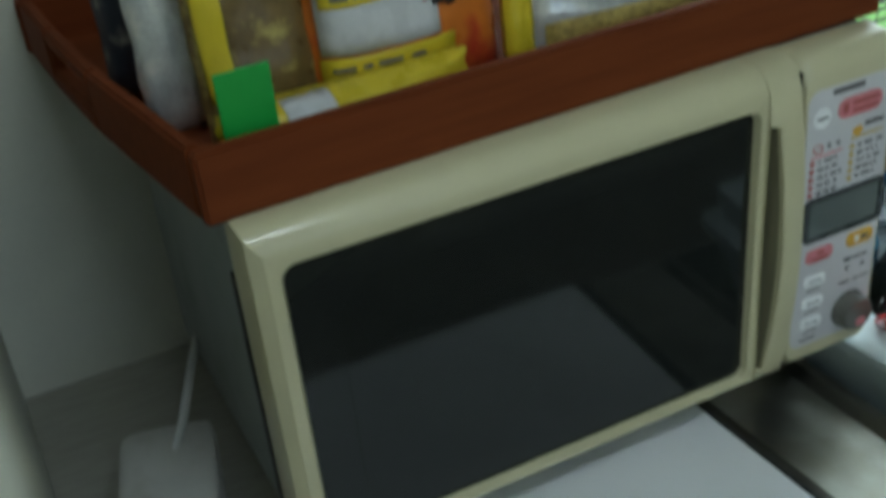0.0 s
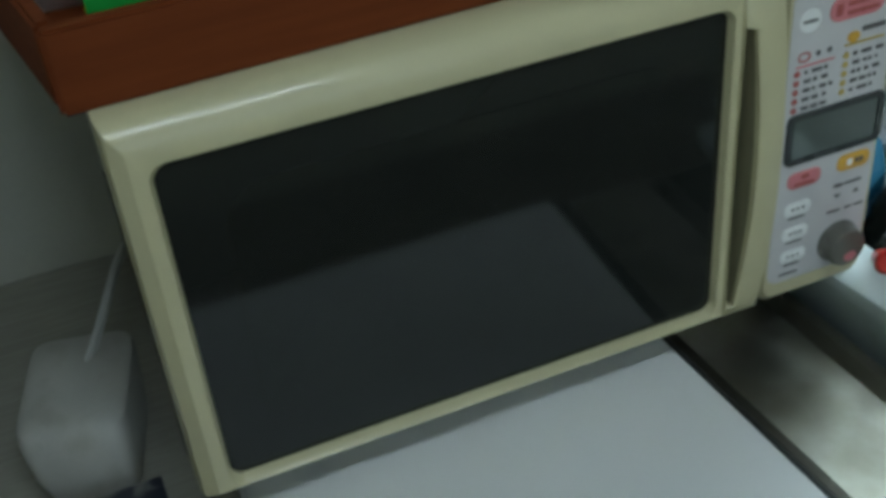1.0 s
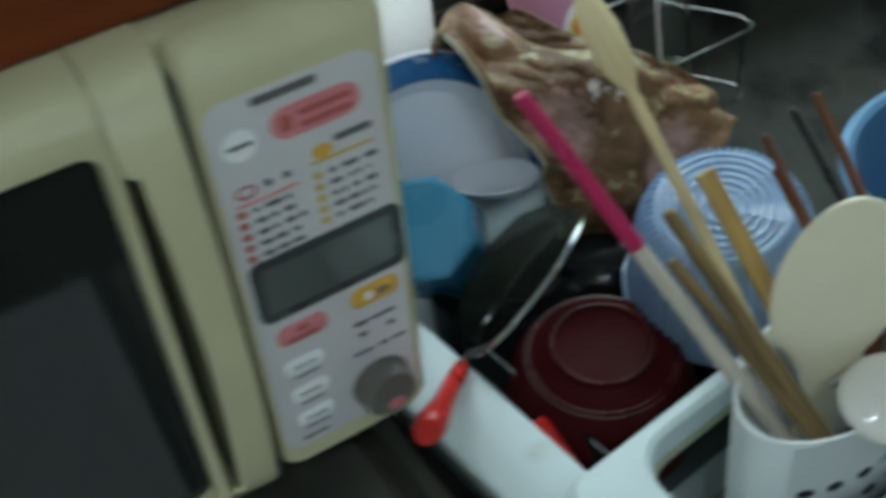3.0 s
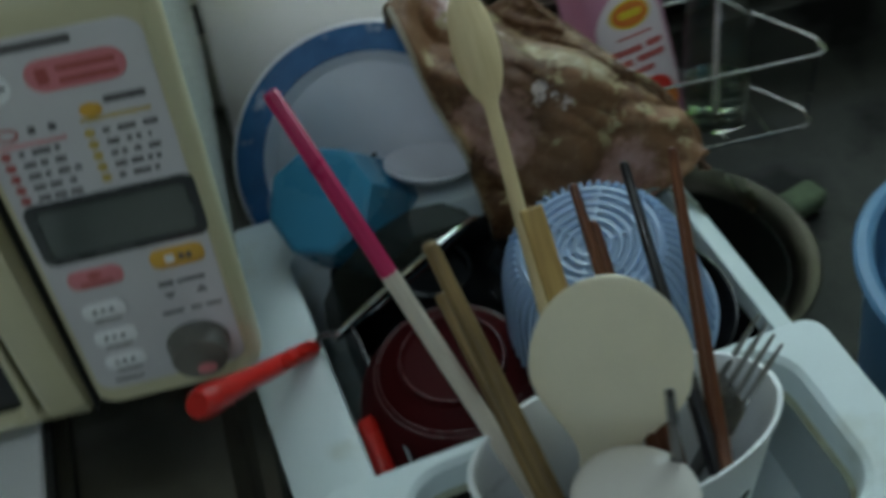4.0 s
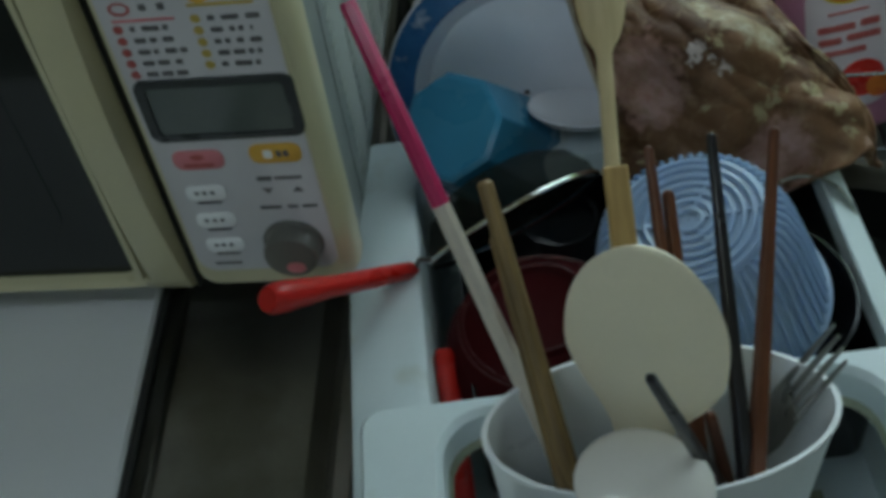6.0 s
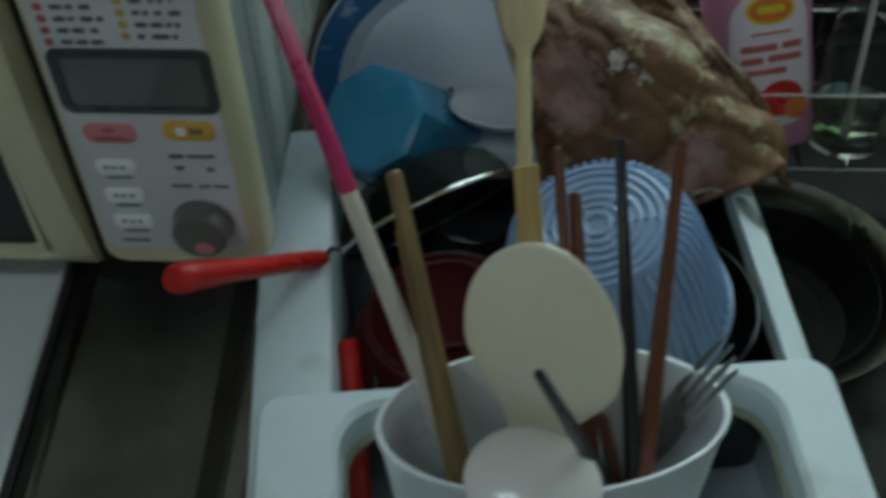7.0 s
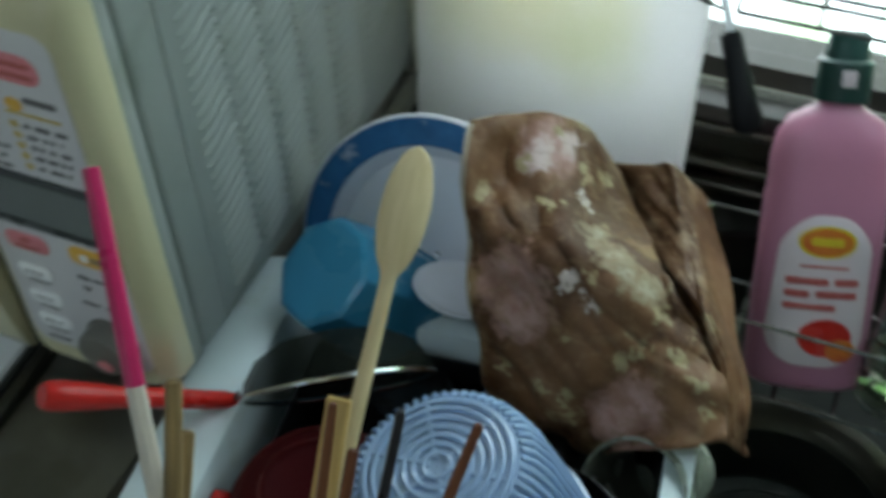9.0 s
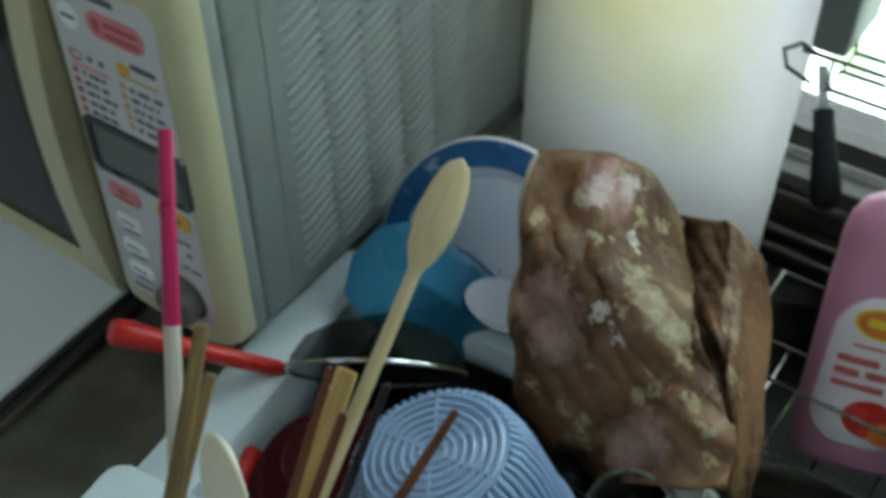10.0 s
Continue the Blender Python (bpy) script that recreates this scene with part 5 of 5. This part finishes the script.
# second red handle against the tub wall
r2 = thing("red_peeler", lens((0.5370, -0.042, 0.018), (0.5530, -0.150, -0.050)), "red-handled kitchen tool lying in the rack under the holder", "kitchen tool", "dishes in the rack")
part("handle", tube([(0, 0, 0.0), (0, 0, 0.004), (0, 0, 0.05), (0, 0, 0.110), (0, 0, 0.140), (0, 0, 0.144)], [0.004, 0.0058, 0.0062, 0.006, 0.0055, 0.003], 12, None, 0.7), "red", r2)
# pale blue ribbed basket, upside down
BK = pose(0.6810, -0.0300, 0.0330, 7, -13, 0) @ Matrix.Scale(0.97, 4)
bk = thing("blue_basket", BK, "pale blue ribbed plastic basket upside down over a bowl", "basket", "dishes in the rack")
NB = 56
prof = [(0.0600, 0.0), (0.0605, 0.004), (0.0570, 0.005), (0.0485, 0.060), (0.0430, 0.0745), (0.0385, 0.0790)]
rings = []
for r, z in prof:
    rings.append([(r * math.cos(2 * math.pi * i / (NB * 2)), r * math.sin(2 * math.pi * i / (NB * 2)), z) for i in range(NB * 2)])
part("wall", loops(rings, False), "basket", bk)
part("base", lathe([(0.0388, 0.0788), (0.0386, 0.0796), (0.0003, 0.0800)], 48, ends=False), "basket", bk)
ribm = finish("rib", tube([(0.0578, 0, 0.006), (0.0494, 0, 0.060), (0.0440, 0, 0.0750), (0.0395, 0, 0.0795)], [0.0013, 0.0016, 0.0018, 0.0012], 8), "basket", 60)
for k in range(NB):
    a = 360 * k / NB
    rb = new("rib", ribm)
    rb.parent = bk
    rb.matrix_local = pose(0, 0, 0, 0, 0, a)
for r in (0.0065, 0.0115, 0.0165, 0.0215, 0.0265, 0.0315, 0.0360):
    part("base_ring", tube([(r * math.cos(2 * math.pi * k / 40), r * math.sin(2 * math.pi * k / 40), 0.0803) for k in range(41)], 0.0015, 8), "basket", bk)
for k in range(6):
    part("spoke", box((0.004, -0.0012, 0.0795), (0.037, 0.0012, 0.0812), 0.0004, 1), "basket", bk).matrix_local = pose(0, 0, 0, 0, 0, 60 * k)

# floral cloth thrown over the dishes: a front fall and a bunched lobe behind
def net(ctrl, nu, nv, wrinkle, seed, depth):
    """Smooth sheet through a net of control points, with folds."""
    def cr(p, t):
        n = len(p) - 1
        s = min(int(t * n), n - 1)
        f = t * n - s
        q = [p[max(s - 1, 0)], p[s], p[s + 1], p[min(s + 2, n)]]
        return 0.5 * ((2 * q[1]) + (q[2] - q[0]) * f + (2 * q[0] - 5 * q[1] + 4 * q[2] - q[3]) * f * f + (3 * q[1] - q[0] - 3 * q[2] + q[3]) * f ** 3)
    rows = []
    for j in range(nv):
        v = j / (nv - 1)
        line = [cr([Vector(row[i]) for row in ctrl], v) for i in range(len(ctrl[0]))]
        out = []
        for i in range(nu):
            u = i / (nu - 1)
            p = cr(line, u)
            fold = noise.noise(Vector((u * 3.0 + v * 1.6 + seed, v * 5.5 - u * 3.0, seed))) * wrinkle + noise.noise(Vector((u * 9 + seed, v * 14, 3 + seed))) * wrinkle * 0.42 + noise.noise(Vector(((u - v) * 16 + seed, (u + v) * 6, 9 + seed))) * wrinkle * 0.20 + math.sin((u * 1.2 + v * 1.4) * 17) * wrinkle * 0.2 + (0.5 - abs(noise.noise(Vector(((v - u * 0.7) * 8 + seed, (u + v) * 1.3, 5 + seed)))) * 2) * wrinkle * 0.22
            out.append(p + Vector(depth) * fold)
        rows.append(out)
    return rows


C1 = [
    [(0.605, 0.144, 0.145), (0.621, 0.162, 0.140), (0.639, 0.182, 0.130), (0.659, 0.197, 0.110), (0.673, 0.210, 0.075)],
    [(0.612, 0.122, 0.121), (0.633, 0.135, 0.115), (0.657, 0.145, 0.111), (0.680, 0.158, 0.094), (0.698, 0.172, 0.076)],
    [(0.621, 0.100, 0.098), (0.648, 0.103, 0.101), (0.677, 0.106, 0.102), (0.706, 0.112, 0.101), (0.726, 0.122, 0.094)],
    [(0.633, 0.084, 0.064), (0.663, 0.083, 0.071), (0.695, 0.086, 0.075), (0.727, 0.092, 0.077), (0.751, 0.105, 0.073)],
    [(0.641, 0.078, 0.025), (0.676, 0.072, 0.034), (0.711, 0.073, 0.044), (0.743, 0.070, 0.069), (0.769, 0.082, 0.066)],
    [(0.648, 0.085, -0.015), (0.678, 0.076, -0.014), (0.712, 0.067, 0.004), (0.748, 0.060, 0.034), (0.778, 0.066, 0.048)],
]
C2 = [
    [(0.666, 0.232, 0.048), (0.688, 0.232, 0.069), (0.703, 0.232, 0.074), (0.719, 0.232, 0.058)],
    [(0.680, 0.215, 0.050), (0.698, 0.210, 0.068), (0.716, 0.210, 0.072), (0.735, 0.215, 0.041)],
    [(0.703, 0.185, 0.052), (0.718, 0.176, 0.066), (0.734, 0.176, 0.067), (0.751, 0.180, 0.042)],
    [(0.730, 0.148, 0.056), (0.740, 0.140, 0.064), (0.751, 0.140, 0.064), (0.764, 0.145, 0.035)],
    [(0.754, 0.110, 0.060), (0.760, 0.105, 0.059), (0.769, 0.104, 0.057), (0.779, 0.106, 0.040)],
    [(0.764, 0.086, 0.036), (0.770, 0.083, 0.033), (0.777, 0.082, 0.030), (0.783, 0.086, 0.014)],
]
C1.insert(0, [(x + 0.004, y + 0.030, z - 0.045) for x, y, z in C1[0]])
C2 = [[(x - 0.022 * (i == 0) + 0.004 * (i == 3), y + 0.012 * (i == 0) - 0.008 * (0 < i < 3), z + 0.008 * (0 < i < 3)) for i, (x, y, z) in enumerate(row)] for row in C2]
C2.insert(0, [(x, y + 0.016, z - 0.060) for x, y, z in C2[0]])
cl = thing("floral_cloth", pose(0, 0, 0), "brown floral kitchen cloth draped over the dishes", "cloth")
for nm, ctrl, wr, sd in (("front_fall", C1, 0.012, 1.3), ("back_fold", C2, 0.007, 6.1)):
    rows = net(ctrl, 60, 76, wr, sd, (0.0, -0.75, 0.6))
    ob = part(nm, loops(rows, False, False), "cloth", cl, smooth=80)
    so = ob.modifiers.new("thickness", "SOLIDIFY")
    so.thickness, so.offset = 0.0035, -1
    if nm == "front_fall":
        part("hem", tube([row[0] for row in rows[12::4]], 0.0020, 8), "cloth_back", cl, "pale folded hem")
# tumbler under the cloth's lower corner
tb = dish("frosted_tumbler", [(0.022, 0.0), (0.024, 0.001), (0.029, 0.085), (0.0275, 0.085), (0.0225, 0.004), (0.003, 0.004)], lens((0.7520, 0.100, -0.040), (0.7400, 0.046, 0.010)), "cloudy", "cloudy pale plastic tumbler lying under the corner of the cloth", "cup")
dish("glass_bowl", [(0.026, 0.0), (0.030, 0.001), (0.050, 0.058), (0.048, 0.058), (0.028, 0.004), (0.003, 0.004)], pose(0.700, 0.165, -0.060), "off_white", "pale bowl propping up the cloth", "bowl")

# ---- cutting board and things along the back ----
cb = tagged(part("cutting_board", box((-0.1020, -0.0065, 0.0), (0.1020, 0.0065, 0.400), 0.004, 3), "board"), "white plastic cutting board with yellow stains, upright behind the rack", "cutting board")
cb.matrix_world = pose(0.5925, 0.3170, -0.092, -4, 0, 0.5)

kn = thing("hanging_knife", lens((0.7060, 0.3560, 0.0920), (0.7330, 0.3160, 0.0500)) @ Matrix.Scale(0.86, 4), "black-handled knife hanging by the window", "knife")
part("handle", loops([[(w * math.cos(2 * math.pi * i / 20), d * math.sin(2 * math.pi * i / 20), z) for i in range(20)] for z, w, d in ((0.0, 0.006, 0.004), (0.002, 0.0085, 0.006), (0.03, 0.0095, 0.0075), (0.055, 0.012, 0.009), (0.072, 0.013, 0.0095), (0.079, 0.009, 0.006), (0.081, 0.003, 0.002))]), "knife_black", kn)
for z in (0.010, 0.026):
    part("rivet", lathe([(0.0022, -0.0005), (0.0022, 0.0012), (0.001, 0.0016)], 12), "bright_steel", kn).matrix_local = lens((0.0, -0.0066, z), (0.0, -0.1, z))
part("blade", box((-0.004, -0.0007, -0.035), (0.004, 0.0007, 0.002), 0.0003, 1), "bright_steel", kn)

# wire shelf across the window
ws = thing("window_wire_shelf", pose(0.672, 0.324, 0.129), "dark coated wire shelf hanging across the window", "wire shelf")
for y, z in ((0.0, 0.0), (0.0, 0.022), (0.024, 0.0), (0.050, 0.0)):
    part("long_wire", tube([(0.02 + 0.02 * (z == 0), y, z), (0.06, y, z), (0.62, y, z)], 0.0016, 8), "dark_wire", ws)
for k in range(12):
    x = 0.04 + 0.05 * k
    part("cross_wire", tube([(x, 0.0, 0.024), (x, 0.0, -0.002), (x, 0.050, -0.002), (x, 0.052, 0.05)], 0.0011, 6), "dark_wire", ws)
part("hook", tube([(0.03, 0.0, 0.0), (0.012, 0.0, 0.006), (0.008, 0.0, 0.018), (0.018, 0.0, 0.026), (0.03, 0, 0.022)], 0.0014, 8), "dark_wire", ws)
part("bracket", box((0.024, -0.004, 0.026), (0.048, 0.056, 0.30), 0.004), "shell", ws, "grey bracket strip")

# wire caddy with bottles over the sink
BW = -0.0925
cd = thing("wire_caddy", pose(0.72, 0.212, BW), "stainless wire caddy behind the sink holding bottles", "wire caddy")
for z, r in ((0.072, 0.0013), (0.0018, 0.0013)):
    part("hoop", tube([(0.0, 0.100, z), (0.0, 0.004, z), (0.004, 0.0, z), (0.214, 0.0, z), (0.222, 0.004, z), (0.222, 0.020, z), (0.170, 0.100, z), (0.0, 0.100, z)], r, 8), "wire", cd)
for x in (0.0, 0.222):
    part("upright", tube([(x, 0.012, 0.0018), (x, 0.012, 0.072)], 0.0015, 8), "wire", cd)
for x in (0.04, 0.15):
    part("hanger", tube([(x, 0.004, 0.0018), (x, 0.100, 0.0018), (x, 0.145, 0.0018), (x, 0.150, 0.010), (x, 0.150, 0.105), (x, 0.164, 0.112)], 0.0015, 8), "wire", cd)
for x in (0.02, 0.075, 0.115, 0.185):
    part("floor_wire", tube([(x, 0.0, 0.0018), (x, 0.100, 0.0018)], 0.0012, 6), "wire", cd)

BT = lens((0.8085, 0.2370, BW + 0.004), (0.7860, 0.3230, 0.0755), 180) @ Matrix.Diagonal((1.10, 1.10, 1.03, 1))
bo = thing("pink_bottle", BT, "pink plastic detergent bottle with a dark green cap, in the caddy", "bottle")


def slab(w, d, z, p=0.7):
    return [(w * math.copysign(abs(math.cos(t)) ** p, math.cos(t)), d * math.copysign(abs(math.sin(t)) ** p, math.sin(t)), z) for t in [2 * math.pi * k / 40 for k in range(40)]]


part("body", loops([slab(0.030, 0.018, 0.0), slab(0.034, 0.021, 0.003), slab(0.0355, 0.0225, 0.012), slab(0.0355, 0.0225, 0.125), slab(0.0350, 0.0222, 0.127), slab(0.0350, 0.0222, 0.150), slab(0.033, 0.021, 0.163), slab(0.027, 0.018, 0.174), slab(0.016, 0.0145, 0.181, 1), slab(0.0125, 0.0125, 0.184, 1), slab(0.0125, 0.0125, 0.188, 1)]), "bottle", bo, "pink plastic body")
part("cap", loops([slab(0.0150, 0.0150, 0.186, 1), slab(0.0155, 0.0155, 0.188, 1), slab(0.0155, 0.0155, 0.210, 1), slab(0.0125, 0.0125, 0.212, 1), slab(0.0120, 0.0120, 0.224, 1), slab(0.0100, 0.0100, 0.228, 1)]), "bottle_cap", bo, "dark green flip cap")
part("cap_tab", box((-0.004, -0.0165, 0.196), (0.004, -0.0150, 0.206), 0.0006), "label", bo)


def lab(pts, y):
    """A sheet on the bottle's front, following its curve."""
    def dep(x):
        return -0.0227 * (max(0.0, 1 - abs(x / 0.0355) ** (2 / 0.7))) ** (0.35) - 0.0002
    n = len(pts)
    bm = bmesh.new()
    rings = []
    cx, cz = sum(p[0] for p in pts) / n, sum(p[1] for p in pts) / n
    for s in (0.0, 0.25, 0.5, 0.75, 0.97, 1.0):
        rings.append([(cx + (x - cx) * s * 1.0 + (1e-5 * math.cos(k) if s == 0 else 0), dep(cx + (x - cx) * s) - (y if s < 0.99 else 0), cz + (z - cz) * s + (1e-5 * math.sin(k) if s == 0 else 0)) for k, (x, z) in enumerate(pts)])
    return loops(rings, False, True, bm)


part("label", lab([(x * (0.72 + 0.28 * min(1, (0.118 - z) / 0.03)), z) for x, z in rrect(-0.0285, 0.0285, 0.018, 0.118, 0.022, 8)], 0.0004), "label", bo, "white rounded label with red print")
part("badge", lab(oval(0, 0.101, 0.0150, 0.0090), 0.0008), "bag_orange", bo, "orange-red oval badge")
part("badge_ring", lab(oval(0, 0.101, 0.0172, 0.0108), 0.0006), "bag_yellow", bo, "yellow oval border")
part("badge_bar", lab(rrect(-0.0095, 0.0095, 0.0985, 0.1040, 0.0015, 3), 0.0010), "bag_yellow", bo)
part("fruit", lab(oval(0.006, 0.038, 0.016, 0.013), 0.0007), "red", bo, "red fruit picture")
part("fruit_side", lab(oval(0.016, 0.030, 0.009, 0.008), 0.0009), "bag_orange", bo)
part("letter_bar", lab(rrect(-0.014, 0.014, 0.0840, 0.0858, 0.0006, 2), 0.0009), "red_ink", bo)
for x0_, x1_, z0_, z1_ in ((-0.021, 0.004, 0.0725, 0.0775), (0.007, 0.021, 0.0730, 0.0780), (-0.021, -0.006, 0.0640, 0.0690), (-0.003, 0.021, 0.0645, 0.0695), (-0.021, 0.010, 0.0560, 0.0605)):
    part("letter_bar", lab(rrect(x0_, x1_, z0_, z1_, 0.0015, 3), 0.0009), "red_ink", bo)

PB = lens((0.8690, 0.2380, BW + 0.004), (0.8740, 0.2780, 0.080), 180)
pb = thing("pump_bottle", PB, "clear pump bottle with a pink pump and a little soap", "bottle")
part("body", lathe([(0.022, 0.0), (0.0255, 0.002), (0.0265, 0.010), (0.0265, 0.085), (0.024, 0.102), (0.019, 0.112), (0.026, 0.120), (0.030, 0.130), (0.026, 0.140), (0.012, 0.146), (0.0095, 0.146), (0.024, 0.138), (0.028, 0.130), (0.024, 0.121), (0.0175, 0.113), (0.0225, 0.102), (0.0250, 0.085), (0.0250, 0.008), (0.003, 0.005)], 36), "clear", pb, "clear ribbed body")
for z in (0.014, 0.022, 0.030, 0.038, 0.046):
    part("rib", tube([(0.0268 * math.cos(2 * math.pi * k / 36), 0.0268 * math.sin(2 * math.pi * k / 36), z) for k in range(37)], 0.0009, 6), "clear", pb)
part("soap", lathe([(0.003, 0.0055), (0.0245, 0.0085), (0.0245, 0.040), (0.003, 0.040)], 32), "liquid", pb, "pale green soap")
part("dip_tube", tube([(0, 0, 0.012), (0, 0, 0.150)], 0.0022, 8), "label", pb)
part("pump", lathe([(0.0135, 0.143), (0.0140, 0.146), (0.0140, 0.158), (0.0120, 0.160), (0.0055, 0.161), (0.0055, 0.172), (0.0100, 0.173), (0.0100, 0.180), (0.006, 0.183)], 28), "pump", pb, "pink pump head")
part("nozzle", tube([(0, 0, 0.177), (0.010, -0.014, 0.178), (0.017, -0.026, 0.174)], [0.0045, 0.0040, 0.0030], 10), "pump", pb)

# ---- in the sink ----
pn = thing("dark_pan", pose(0.815, 0.158, -0.199) @ Matrix.Diagonal((1.06, 1.06, 1.0, 1)), "dark round pan lying in the sink", "pan")
part("pan_body", lathe([(0.055, 0.0), (0.064, 0.002), (0.084, 0.040), (0.078, 0.040), (0.0620, 0.006), (0.003, 0.004)], 64), "pan", pn, "blackened inside")
part("flared_rim", lathe([(0.0782, 0.0385), (0.0800, 0.0420), (0.0900, 0.0500), (0.0985, 0.0520), (0.1000, 0.0510), (0.0990, 0.0495), (0.0900, 0.0470), (0.0842, 0.0395)], 72, ends=False), "pan_rim", pn, "satin brownish steel flared rim")
for r in (0.050, 0.030):
    part("base_ring", tube([(r * math.cos(2 * math.pi * k / 48), r * math.sin(2 * math.pi * k / 48), 0.0058) for k in range(49)], 0.0010, 6), "pan", pn)

bs = thing("blue_basin", pose(0.988, -0.006, -0.199), "pale blue plastic washing-up basin in the sink", "basin")
part("basin_body", lathe([(0.085, 0.0), (0.090, 0.003), (0.108, 0.142), (0.105, 0.142), (0.087, 0.006), (0.003, 0.004)], 72), "basin", bs)
part("rolled_rim", lathe([(0.1045, 0.141), (0.108, 0.1415), (0.116, 0.143), (0.118, 0.146), (0.116, 0.150), (0.110, 0.151), (0.105, 0.148), (0.1045, 0.141)], 72, ends=False), "basin", bs)

sp = thing("green_sponge", pose(0.953, 0.222, -0.1995, 0, 0, 20), "green net sponge at the back of the sink", "sponge")
part("pad", box((-0.020, -0.013, 0), (0.020, 0.013, 0.020), 0.006, 3), "sponge", sp)
